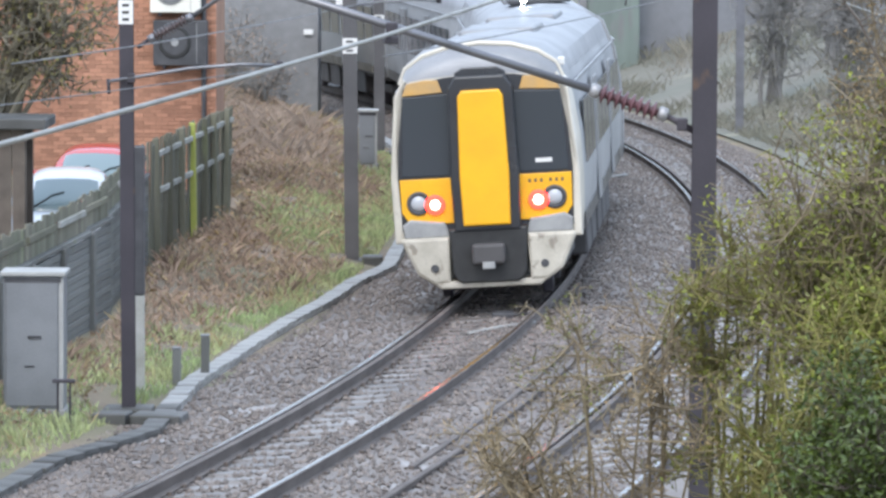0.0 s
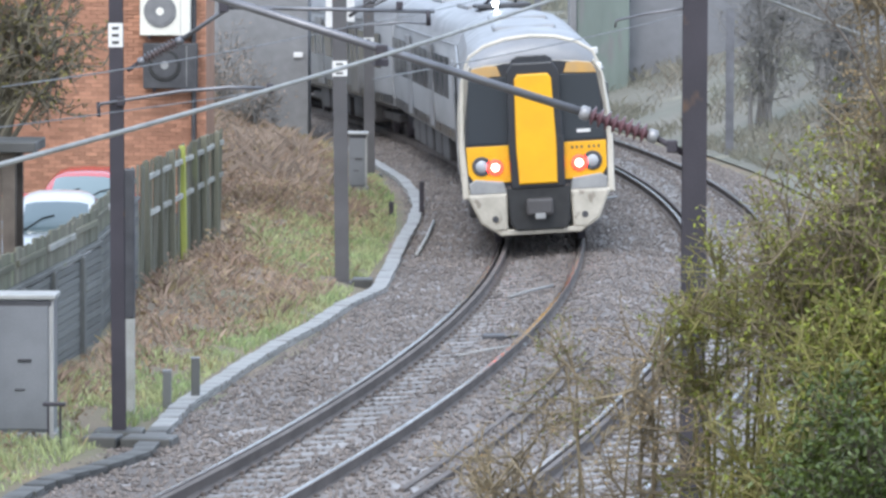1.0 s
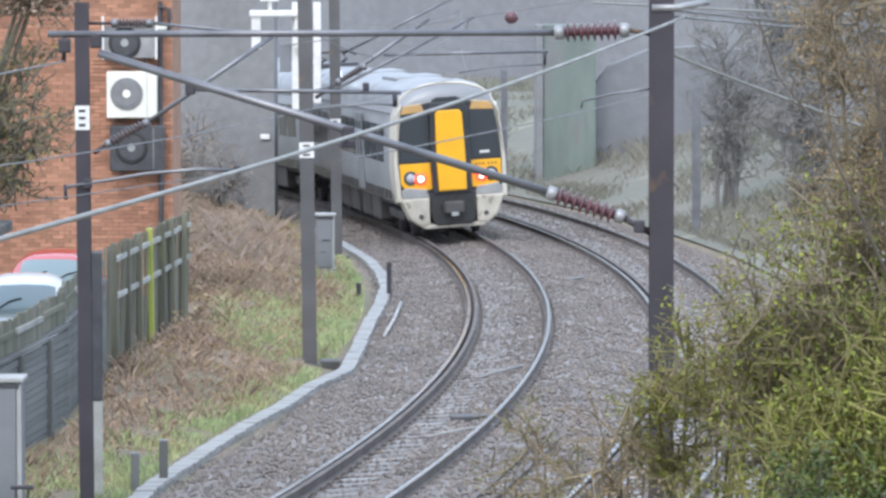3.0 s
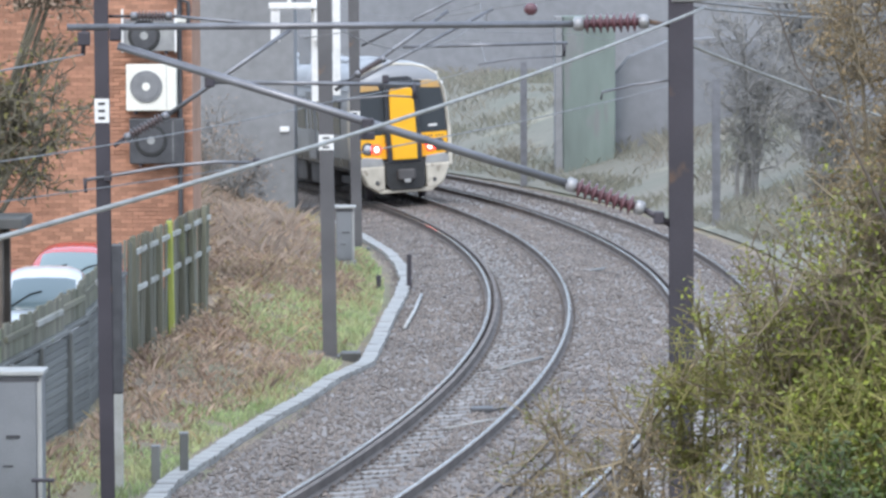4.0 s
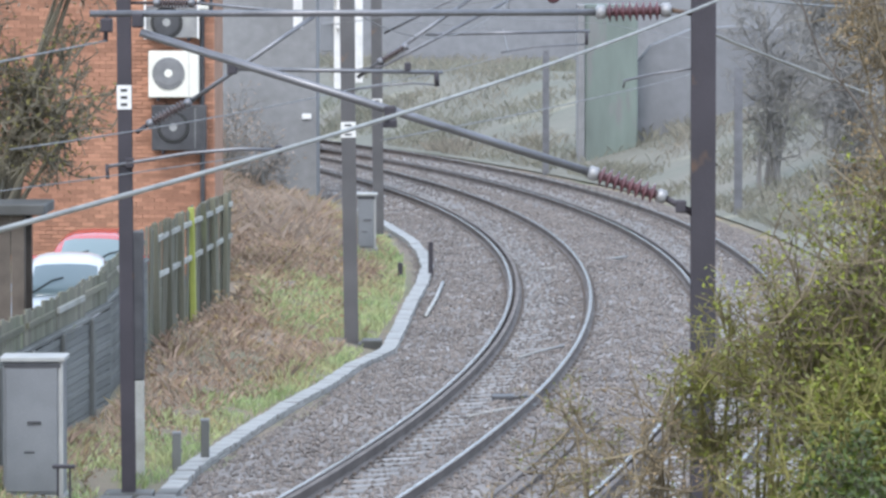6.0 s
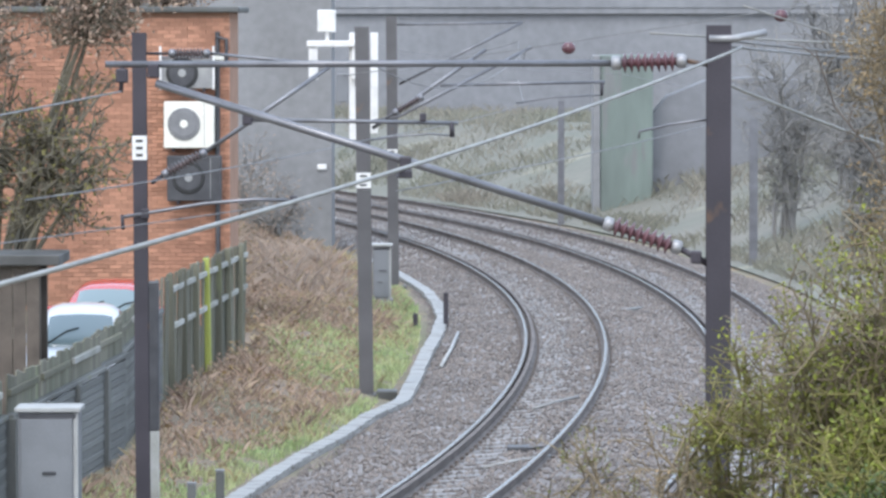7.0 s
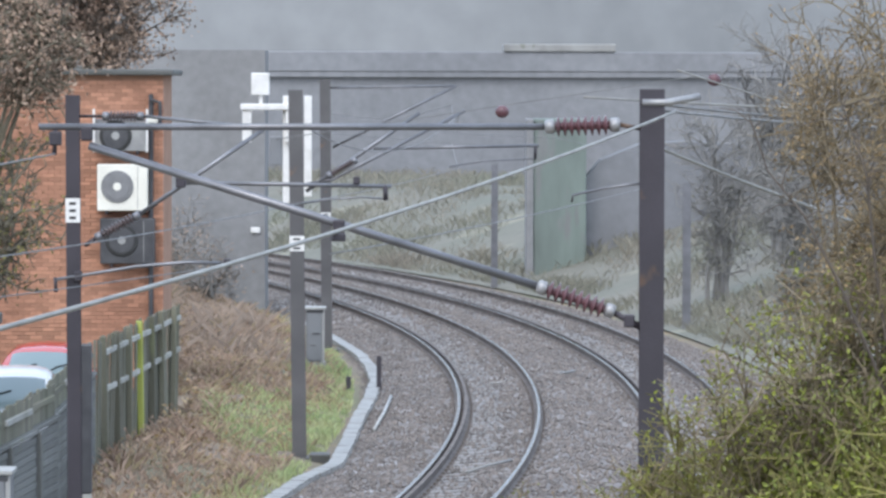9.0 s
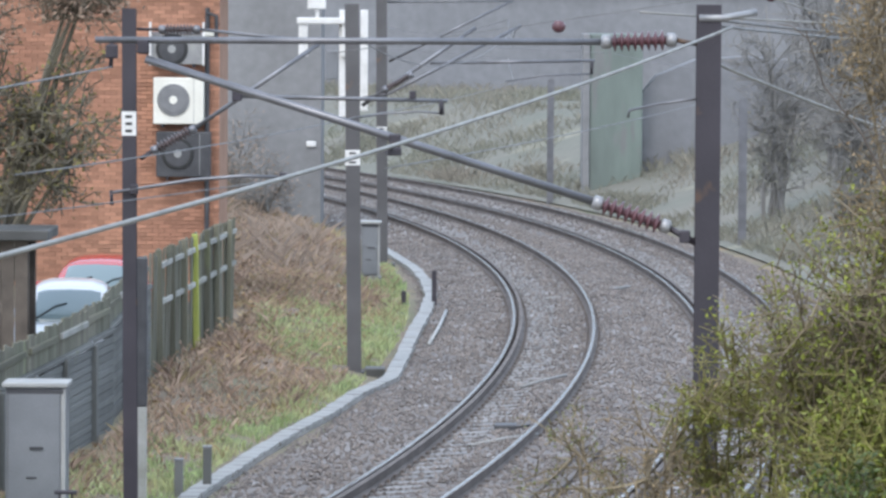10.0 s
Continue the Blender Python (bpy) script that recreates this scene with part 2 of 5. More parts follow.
def add_tube(bm, pts, r0, r1=None, seg=10):
    """A round tube along points, from radius r0 to r1, closed at both ends."""
    pts = [Vector(p) for p in pts]
    r1 = r0 if r1 is None else r1
    rings, up = [], None
    for i, p in enumerate(pts):
        d = (pts[min(i + 1, len(pts) - 1)] - pts[max(i - 1, 0)]).normalized()
        if up is None:
            up = d.orthogonal().normalized()
        up = (up - d * up.dot(d)).normalized()
        side = d.cross(up)
        r = r0 + (r1 - r0) * i / max(1, len(pts) - 1)
        rings.append([bm.verts.new(p + r * (math.cos(2 * math.pi * k / seg) * up + math.sin(2 * math.pi * k / seg) * side)) for k in range(seg)])
    for a, b in zip(rings, rings[1:]):
        for k in range(seg):
            bm.faces.new((a[k], a[(k + 1) % seg], b[(k + 1) % seg], b[k]))
    bm.faces.new(rings[0][::-1])
    bm.faces.new(rings[-1])


def tube(pts, r0, r1=None, seg=10):
    bm = bmesh.new()
    add_tube(bm, pts, r0, r1, seg)
    bmesh.ops.recalc_face_normals(bm, faces=bm.faces)
    return bm


def turned(profile, seg=16, a=None, b=None):
    """A solid of revolution from (distance along, radius) pairs, from point a towards point b."""
    bm = bmesh.new()
    a, b = Vector(a), Vector(b)
    d = (b - a).normalized()
    u = d.orthogonal().normalized()
    w = d.cross(u)
    rings = []
    for s, r in profile:
        rings.append([bm.verts.new(a + d * s + r * (math.cos(2 * math.pi * k / seg) * u + math.sin(2 * math.pi * k / seg) * w)) for k in range(seg)])
    for p, q in zip(rings, rings[1:]):
        for k in range(seg):
            bm.faces.new((p[k], p[(k + 1) % seg], q[(k + 1) % seg], q[k]))
    bm.faces.new(rings[0][::-1])
    bm.faces.new(rings[-1])
    bmesh.ops.recalc_face_normals(bm, faces=bm.faces)
    return bm


def slab(poly, y0, y1, bev=0.0):
    """A plate: a polygon of (x, z) thickened from y0 to y1."""
    bm = bmesh.new()
    a = [bm.verts.new((x, y0, z)) for x, z in poly]
    b = [bm.verts.new((x, y1, z)) for x, z in poly]
    front = bm.faces.new(a)
    bm.faces.new(b[::-1])
    for i in range(len(poly)):
        j = (i + 1) % len(poly)
        bm.faces.new((a[j], a[i], b[i], b[j]))
    bmesh.ops.recalc_face_normals(bm, faces=bm.faces)
    if bev:
        bmesh.ops.bevel(bm, geom=list(front.edges), offset=bev, segments=2, affect="EDGES", profile=0.5)
    return bm


# ---- the line of the railway: two tracks on one curve ----
RADIUS, APEX_X, APEX_Y, CANT, SPACING = 254.8, 1.649, 94.77, 0.095, 3.521
CX = APEX_X - RADIUS
TILT = math.degrees(math.asin(CANT / 1.504))


def on_line(arc, off=0.0, z=0.0):
    """The point at that distance along the curve, off metres to its outer side."""
    a = arc / RADIUS
    r = RADIUS + off
    return Vector((CX + r * math.cos(a), APEX_Y + r * math.sin(a), z))


def off_line(x, y):
    return math.hypot(x - CX, y - APEX_Y) - RADIUS, math.atan2(y - APEX_Y, x - CX) * RADIUS


def smooth_step(a, b, x):
    t = min(1.0, max(0.0, (x - a) / (b - a)))
    return t * t * (3 - 2 * t)


def ground_z(x, y):
    """The height of the ground: level bed, a low bank inside the curve, a rising bank outside it."""
    o, s = off_line(x, y)
    z = -0.24
    if o < -2.3:
        z += 0.15 * smooth_step(-2.6, -3.6, o) + 0.35 * smooth_step(-3.4, -5.6, o) + 0.5 * smooth_step(-6.0, -8.5, o)
        z += 0.1 * noise.noise((x * 0.5, y * 0.35, 0)) * smooth_step(-3.0, -4.0, o)
        z += 2.2 * smooth_step(118, 136, y) * smooth_step(-3.4, -9.0, o)
    if o > 5.4:
        z += 2.2 * smooth_step(6.0, 15.0, o) * smooth_step(70, 120, y)
        z += 0.15 * noise.noise((x * 0.2, y * 0.2, 3)) * smooth_step(6, 9, o)
    return z


# ---- ground and track bed ----
def build_ground():
    def axis(a, b, step, far):
        v = list(np.arange(a, b + 1e-6, step))
        lo, hi, g = [a], [b], step
        while hi[-1] < far:
            g *= 1.5
            hi.append(hi[-1] + g)
            lo.append(lo[-1] - g)
        return sorted(set(lo + v + hi))
    xs, ys = axis(-16, 16, 0.5, 2500), axis(30, 175, 1.0, 2500)
    verts = [(x, y, ground_z(x, y)) for y in ys for x in xs]
    n = len(xs)
    faces = [(j * n + i, j * n + i + 1, (j + 1) * n + i + 1, (j + 1) * n + i) for j in range(len(ys) - 1) for i in range(n - 1)]
    tagged(new("ground", mesh_of("ground", verts, faces, EARTH, True)), "brown earth of the railway cutting with sparse wet grass", "ground", kind="structure")


BED = [(-3.5, -0.30), (-2.3, -0.22), (-1.35, -0.20), (-1.3, -0.175), (-0.8, -0.15), (-0.66, -0.168), (0.0, -0.125), (0.1, -0.098), (1.3, -0.016), (1.76, -0.09), (2.22, -0.175), (2.72, -0.15), (2.86, -0.168), (3.52, -0.125), (3.62, -0.098), (4.82, -0.016), (5.5, -0.13), (6.6, -0.40)]


def bed_z(o):
    for (a, za), (b, zb) in zip(BED, BED[1:]):
        if a <= o <= b:
            return za + (zb - za) * (o - a) / (b - a)
    return -0.3


def sweep(section, arcs, closed=True):
    """Points (off, z) of a section carried along the curve."""
    verts = [on_line(s, o, z) for s in arcs for o, z in section]
    n, faces = len(section), []
    for j in range(len(arcs) - 1):
        for i in range(n if closed else n - 1):
            k = (i + 1) % n
            faces.append((j * n + i, j * n + k, (j + 1) * n + k, (j + 1) * n + i))
    if closed:
        faces += [tuple(range(n))[::-1], tuple((len(arcs) - 1) * n + i for i in range(n))]
    return verts, faces


def build_bed():
    fine = []
    for (a, za), (b, zb) in zip(BED, BED[1:]):
        k = max(1, int((b - a) / 0.3))
        fine += [(a + (b - a) * i / k, za + (zb - za) * i / k) for i in range(k)]
    fine.append(BED[-1])
    v, q = sweep(fine, np.arange(-75, 110, 0.8), False)
    v = [(x, y, z + 0.025 * noise.noise((x * 2.3, y * 2.3, 1))) for x, y, z in v]
    bed = tagged(new("track_bed", mesh_of("track_bed", v, q, BALLAST, True)), "grey wet stone ballast bed under both tracks", "ballast", kind="structure")
    rnd = np.random.RandomState(4)
    arcs = np.concatenate([rnd.uniform(-47, 30, 52000), rnd.uniform(-20, 30, 7000), rnd.uniform(30, 80, 24000)])
    offs = np.concatenate([rnd.uniform(-2.75, 4.4, 52000), rnd.uniform(4.4, 6.0, 7000), rnd.uniform(-2.75, 6.0, 24000)])
    base = np.array([(1, 0, 0), (-1, 0, 0), (0, 1, 0), (0, -1, 0), (0, 0, 1), (0, 0, -1)], float)
    tri = np.array([(0, 2, 4), (2, 1, 4), (1, 3, 4), (3, 0, 4), (2, 0, 5), (1, 2, 5), (3, 1, 5), (0, 3, 5)])
    vs, fs, k = [], [], 0
    for s, o in zip(arcs, offs):
        if min(abs(o + 0.752), abs(o - 0.752), abs(o - SPACING + 0.752), abs(o - SPACING - 0.752), abs(o + 0.62), abs(o - SPACING + 0.62)) < 0.10:
            continue
        on_sleeper = (abs(o) < 1.25 or abs(o - SPACING) < 1.25) and (s % 0.65) < 0.27
        if on_sleeper and rnd.rand() < (0.97 if -0.62 < o < 0.1 or -0.62 < o - SPACING < 0.1 else 0.25):
            continue
        a = s / RADIUS
        r = RADIUS + o
        size = rnd.uniform(0.02, 0.045)
        sh = base * (size * rnd.uniform(0.6, 1.25, (6, 1)))
        an = rnd.uniform(0, 6.28)
        c, d = math.cos(an), math.sin(an)
        sh = np.c_[sh[:, 0] * c - sh[:, 1] * d, sh[:, 0] * d + sh[:, 1] * c, sh[:, 2] * 0.8 + 0.2 * sh[:, 0]]
        vs.append(sh + (CX + r * math.cos(a), APEX_Y + r * math.sin(a), bed_z(o) + 0.012))
        fs.append(tri + k)
        k += 6
    me = mesh_of("loose_ballast", np.concatenate(vs).tolist(), np.concatenate(fs).tolist(), STONE)
    tagged(new("loose_ballast", me), "loose wet grey and brown ballast stones between the rails", "ballast", kind="stuff")


RAIL_SECTION = [(-0.07, -0.159), (0.07, -0.159), (0.07, -0.147), (0.012, -0.125), (0.011, -0.045), (0.034, -0.035), (0.036, -0.008), (0.026, 0.0), (-0.026, 0.0), (-0.036, -0.008), (-0.034, -0.035), (-0.011, -0.045), (-0.012, -0.125), (-0.07, -0.147)]


def build_track(off, label):
    track = tagged(empty("railway_track"), label, "track", "tracks through the curve", "structure")
    arcs = np.arange(-75, 108, 1.0)
    for name, d, lift in (("rail", -0.752, 0.0), ("rail", 0.752, CANT), ("check_rail", -0.615, 0.02)):
        v, q = sweep([(off + d + o, z + lift) for o, z in RAIL_SECTION], arcs)
        me = mesh_of(name, v, q, [RAIL, RAILTOP])
        idx = [1 if (len(p.vertices) == 4 and name == "rail" and abs(p.normal.z) > 0.97 and p.center.z > lift - 0.004) else 0 for p in me.polygons]
        me.polygons.foreach_set("material_index", idx)
        ob = new(name, me)
        ob.parent = track
        tagged(ob, "steel check rail inside the inner running rail" if name == "check_rail" else "worn steel running rail with a polished head")
    return track


def build_spare_rails():
    """Two rails left lying between the tracks."""
    for off, a, b, top, label in ((1.83, -47.0, -28.6, RAILTOP, "spare steel rail with a bright wet head lying between the tracks"), (1.60, -44.0, -28.2, RAIL, "rusty spare steel rail lying between the tracks")):
        v, q = sweep([(off + o, z - 0.025) for o, z in RAIL_SECTION], np.linspace(a, b, 14))
        me = mesh_of("spare_rail", v, q, [RAIL, top])
        me.polygons.foreach_set("material_index", [1 if len(p.vertices) == 4 and p.normal.z > 0.97 and p.center.z > -0.03 else 0 for p in me.polygons])
        tagged(new("spare_rail", me), label, "rail", "spare rails between the tracks")


def build_sleepers(track, off):
    bm = box(-1.25, 1.25, -0.13, 0.13, -0.2, 0.0, 0.02)
    me = bpy.data.meshes.new("sleeper")
    bm.to_mesh(me)
    bm.free()
    me.materials.append(SLEEPER)
    bm = bmesh.new()
    for x in (-0.752, 0.752, -0.615):
        add_box(bm, x - 0.13, x - 0.075, -0.06, 0.06, 0, 0.05, 0.01)
        add_box(bm, x + 0.075, x + 0.13, -0.06, 0.06, 0, 0.05, 0.01)
    clip = bpy.data.meshes.new("rail_clip")
    bm.to_mesh(clip)
    bm.free()
    clip.materials.append(RAIL)
    for s in np.arange(-50, 46, 0.65):
        p = on_line(s, off, CANT / 2 - 0.158)
        ob = new("sleeper", me)
        ob.parent = track
        ob.matrix_basis = pose(p.x, p.y, p.z, 0, -TILT, math.degrees(s / RADIUS))
        c = new("rail_clip", clip)
        c.parent = ob


def build_trough():
    """The cable trough along the inner side, which steps round the mast bases."""
    line = TROUGH_LINE
    trough = tagged(empty("cable_trough"), "pale concrete lineside cable trough with loose lids", "cable trough", kind="structure")
    pts = []
    for (x0, y0), (x1, y1) in zip(line, line[1:]):
        n = max(1, round(math.hypot(x1 - x0, y1 - y0) / 0.5))
        pts += [(x0 + (x1 - x0) * i / n, y0 + (y1 - y0) * i / n) for i in range(n)]
    lid = bpy.data.meshes.new("trough_lid")
    bm = box(-0.125, 0.125, -0.248, 0.248, -0.03, 0.03, 0.006)
    bm.to_mesh(lid)
    bm.free()
    lid.materials.append(CONCRETE)
    soiled = lid.copy()
    soiled.materials[0] = SOILED
    bmw, bms = bmesh.new(), bmesh.new()
    rnd = random.Random(3)
    for (x0, y0), (x1, y1) in zip(pts, pts[1:]):
        a = -math.degrees(math.atan2(x1 - x0, y1 - y0))
        m = pose((x0 + x1) / 2 + 0.035, (y0 + y1) / 2, -0.155, 0, 0, a)
        L = math.hypot(x1 - x0, y1 - y0)
        side = bms if y0 < 57.2 else bmw
        add_box(side, -0.13, -0.085, -L / 2, L / 2, -0.3, -0.03, 0, m)
        add_box(side, 0.085, 0.13, -L / 2, L / 2, -0.3, -0.03, 0, m)
        ob = new("trough_lid", soiled if y0 < 57.2 else lid)
        ob.parent = trough
        ob.matrix_basis = m @ pose(rnd.uniform(-0.012, 0.012), 0, rnd.uniform(-0.004, 0.006), rnd.uniform(-0.8, 0.8), rnd.uniform(-2.5, 2.5), rnd.uniform(-3, 3))
    part("trough_wall", bmw, CONCRETE, trough)
    part("trough_wall", bms, SOILED, trough, "soiled dark concrete trough wall")


# ---- overhead line ----
def h_section(w, t=0.014):
    a, h = w / 2, w / 2
    return [(-a, -h), (a, -h), (a, -h + t), (t / 2, -h + t), (t / 2, h - t), (a, h - t), (a, h), (-a, h), (-a, h - t), (-t / 2, h - t), (-t / 2, -h + t), (-a, -h + t)]


def h_bar(w, z0, z1):
    bm = bmesh.new()
    s = h_section(w)
    a = [bm.verts.new((x, y, z0)) for x, y in s]
    b = [bm.verts.new((x, y, z1)) for x, y in s]
    for i in range(len(s)):
        j = (i + 1) % len(s)
        bm.faces.new((a[i], a[j], b[j], b[i]))
    bm.faces.new(b)
    bm.faces.new(a[::-1])
    bmesh.ops.recalc_face_normals(bm, faces=bm.faces)
    return bm


def build_mast(x, y, z0, z1, w, lean, label, plate=None, block=True, steel=None):
    mast = tagged(empty("overhead_line_mast", pose(x, y, z0, 0, lean, 0)), label, "mast", "overhead line masts")
    part("column", h_bar(w, 0, z1 - z0), steel or STEEL, mast)
    if block:
        bm = box(-0.3, 0.3, -0.3, 0.3, -0.25, 0.06, 0.03)
        part("base_block", bm, SOILED, mast, "weathered concrete foundation block")
    if plate:
        pz0, pz1, pw = plate
        pl = part("number_plate", box(-pw / 2, pw / 2, -w / 2 - 0.012, -w / 2 - 0.002, pz0 - z0, pz1 - z0, 0.004), PLATE, mast, "white number plate with dark marks")
        for k in range(3):
            zc = pz1 - z0 - (pz1 - pz0) * (k + 0.7) / 3.4
            part("mark", box(-pw * 0.24, pw * 0.22, -w / 2 - 0.016, -w / 2 - 0.0125, zc - 0.018, zc + 0.014), INK, pl)
    return mast


def insulator(parent, a, b, n=8, core=0.035, rim=0.085, glaze=None):
    """A ribbed rod insulator with a grey cap on each end."""
    a, b = Vector(a), Vector(b)
    L = (b - a).length
    cap = 0.09
    pitch = (L - 2 * cap) / n
    prof = [(cap, core)]
    for k in range(n):
        s = cap + k * pitch
        prof += [(s + 0.10 * pitch, core), (s + pitch * 0.42, rim), (s + pitch * 0.55, rim), (s + pitch * 0.72, core)]
    prof.append((L - cap, core))
    body = part("insulator", turned(prof, 18, a, b), glaze or PORCELAIN, parent, "ribbed glazed insulator", True)
    for s in (0, L - cap):
        part("end_cap", turned([(s, core * 1.1), (s + 0.015, core * 1.7), (s + cap - 0.015, core * 1.7), (s + cap, core * 1.1)], 16, a, b), GALV if glaze else CAPGREY, body, "grey cast end cap", True)
    return body


def rod(name, parent, pts, r, material=None, label=""):
    return part(name, tube(pts, r, None, 12), material or GALV, parent, label, True)


def clamp(parent, p, s=0.05):
    bm = box(p[0] - s, p[0] + s, p[1] - s, p[1] + s, p[2] - s * 1.2, p[2] + s * 1.2, s * 0.3)
    return part("clamp", bm, STEEL, parent)


def sagging(a, b, sag, n=16):
    a, b = Vector(a), Vector(b)
    return [a + (b - a) * (i / n) - Vector((0, 0, 4 * sag * (i / n) * (1 - i / n))) for i in range(n + 1)]


def wire(a, b, sag, r, label, name="overhead_wire"):
    ob = part(name, tube(sagging(a, b, sag), r, None, 8), WIRE if r > 0.011 else THINWIRE, None, "", True)
    return tagged(ob, label, "wire", "overhead wires")


def build_overhead():
    # mast beyond the outer track, its long cantilever reaching over the line
    y = 40.0
    build_mast(1.986, y, -0.35, 6.08, 0.2, 0, "dark steel overhead line mast with shrubs round its foot")
    arm = tagged(empty("cantilever"), "galvanised tube cantilever with ribbed red-brown insulators over the outer track", "cantilever", "cantilevers")
    rod("top_tube", arm, [(-3.12, y, 5.755), (1.09, y, 5.765)], 0.029)
    insulator(arm, (1.09, y, 5.765), (1.72, y, 5.785))
    rod("link", arm, [(1.71, y, 5.785), (1.90, y, 5.75)], 0.02, STEEL)
    rod("strut", arm, [(-2.70, y - 0.02, 5.60), (1.03, y - 0.02, 4.44)], 0.036)
    insulator(arm, (1.03, y - 0.02, 4.44), (1.68, y - 0.02, 4.22))
    rod("link", arm, [(1.67, y - 0.02, 4.22), (1.90, y - 0.02, 4.09)], 0.026, STEEL)
    clamp(arm, (1.80, y - 0.02, 4.15), 0.045)
    for p in ((-2.72, y, 5.70), (-2.98, y, 5.66), (-0.62, y - 0.02, 4.93)):
        clamp(arm, p)
    rod("drop_rod", arm, [(-2.98, y, 5.74), (-2.99, y, 5.52)], 0.02, STEEL)
    rod("top_arm", arm, [(1.90, y - 0.1, 5.97), (2.10, y - 0.1, 5.97), (2.38, y, 6.02)], 0.03, CAPGREY)
    # feeder cable from the mast's head to the near side
    feeder = tagged(part("feeder_cable", tube(sagging((2.2, 40.3, 5.897), (-3.2, 12.86, 4.936), 0.134, 36), 0.012, None, 10), WIRE, None, "", True), "thick pale twisted feeder cable strung from the mast head", "cable")
    part("cable_clamp", box(-0.04, 0.04, -0.04, 0.04, -0.025, 0.02, 0.008, pose(-0.425, 26.96, 5.265, 0, 0, 12)), STEEL, feeder)
    wire((2.08, 40.2, 5.58), (4.6, 47.0, 4.68), 0.02, 0.014, "pale stay cable from the mast beside the shrubs")
    wire((2.08, 40.1, 5.95), (5.2, 44.0, 5.78), 0.05, 0.01, "thin dark overhead wire beyond the mast")
    wire((2.08, 40.1, 5.9), (6.2, 52.0, 5.65), 0.05, 0.01, "thin dark overhead wire beyond the mast")
    wire((3.4, 62, 6.3), (7.6, 66, 5.2), 0.05, 0.012, "thin pale overhead wire beyond the mast")
    wire((2.2, 62, 5.95), (6.6, 66, 5.75), 0.02, 0.014, "thin pale overhead wire beyond the mast")
    # mast of the inner track
    y = 57.4
    build_mast(-4.035, y, -0.2, 5.97, 0.165, -0.35, "dark steel mast with a white number plate beside the fence", (4.45, 4.74, 0.175))
    arm = tagged(empty("cantilever"), "galvanised cantilever with registration tube and steady arm over the inner track", "cantilever", "cantilevers")
    insulator(arm, (-3.80, y, 4.26), (-3.27, y, 4.55), 9, 0.03, 0.07, GREYGLAZE)
    rod("strut", arm, [(-3.93, y, 4.17), (-3.80, y, 4.26)], 0.025, STEEL)
    rod("strut", arm, [(-3.27, y, 4.55), (-1.80, y, 5.56)], 0.027)
    insulator(arm, (-3.72, y, 5.72), (-3.22, y, 5.72), 8, 0.03, 0.07, GREYGLAZE)
    rod("top_tie", arm, [(-3.98, y, 5.72), (-3.72, y, 5.72)], 0.02, STEEL)
    rod("top_tie", arm, [(-3.22, y, 5.72), (-1.78, y, 5.58)], 0.02)
    rod("registration_tube", arm, [(-2.80, y, 4.93), (-0.26, y, 4.89)], 0.025)
    clamp(arm, (-2.78, y, 4.94), 0.06)
    clamp(arm, (-0.68, y, 4.96), 0.04)
    rod("drop_bracket", arm, [(-0.34, y, 4.9), (-0.33, y, 4.72)], 0.03, STEEL)
    rod("steady_arm", arm, [(-0.33, y, 4.74), (-0.62, y, 4.76), (-1.0, y, 4.73), (-1.42, y, 4.67)], 0.012)
    stub = tagged(empty("steady_arm"), "thin curved galvanised steady arm on a mast bracket", "steady arm")
    rod("arm_tube", stub, [(-4.27, y - 0.15, 3.77), (-3.9, y - 0.15, 3.83), (-3.3, y - 0.15, 3.93), (-2.7, y - 0.15, 3.98), (-2.2, y - 0.15, 3.97)], 0.021)
    rod("hook", stub, [(-4.27, y - 0.15, 3.80), (-4.26, y - 0.15, 3.62)], 0.022, STEEL)
    clamp(stub, (-2.22, y - 0.15, 3.97), 0.045)
    clamp(stub, (-4.0, y - 0.12, 3.81), 0.05)
    post = tagged(empty("cable_post"), "concrete post with a black cable guard beside the mast", "post")
    part("guard", box(-4.06, -3.92, 58.5, 58.64, 1.10, 2.93, 0.02), DARKPLASTIC, post, "black upper cable guard")
    part("shaft", box(-4.045, -3.925, 58.51, 58.63, -0.25, 1.10, 0.01), PALEWOOD, post, "pale lower shaft")
    # next masts along the inner track
    y = 80.5
    build_mast(-1.905, y, -0.22, 6.0, 0.235, -0.7, "steel mast paled for haze on a concrete base by the cable trough", (3.30, 3.56, 0.25), steel=STEELGREY)
    arm = tagged(empty("cantilever"), "galvanised cantilever on a mast along the inner track", "cantilever", "cantilevers")
    rod("strut", arm, [(-1.8, y, 4.30), (0.10, y, 5.62)], 0.032)
    rod("strut", arm, [(-1.8, y, 4.42), (-1.36, y, 4.50), (0.86, y, 5.66)], 0.028)
    insulator(arm, (-1.45, y - 0.02, 4.55), (-0.95, y - 0.02, 4.84), 8, 0.035, 0.07, GREYGLAZE)
    rod("registration_tube", arm, [(-0.66, y, 5.02), (2.1, y, 5.08)], 0.026)
    rod("drop_bracket", arm, [(2.05, y, 5.08), (2.04, y, 4.85)], 0.024, STEEL)
    rod("steady_arm", arm, [(2.04, y, 4.86), (1.2, y, 4.82), (0.6, y, 4.72)], 0.014)
    y = 113.0
    build_mast(-2.03, y, -0.2, 6.2, 0.25, -0.5, "steel mast paled for haze with a white plate far along the curve", (2.84, 3.07, 0.24), steel=STEELGREY)
    arm = tagged(empty("cantilever"), "galvanised cantilever on the far mast of the inner track", "cantilever", "cantilevers")
    rod("strut", arm, [(-1.9, y, 4.6), (1.0, y, 6.05)], 0.03)
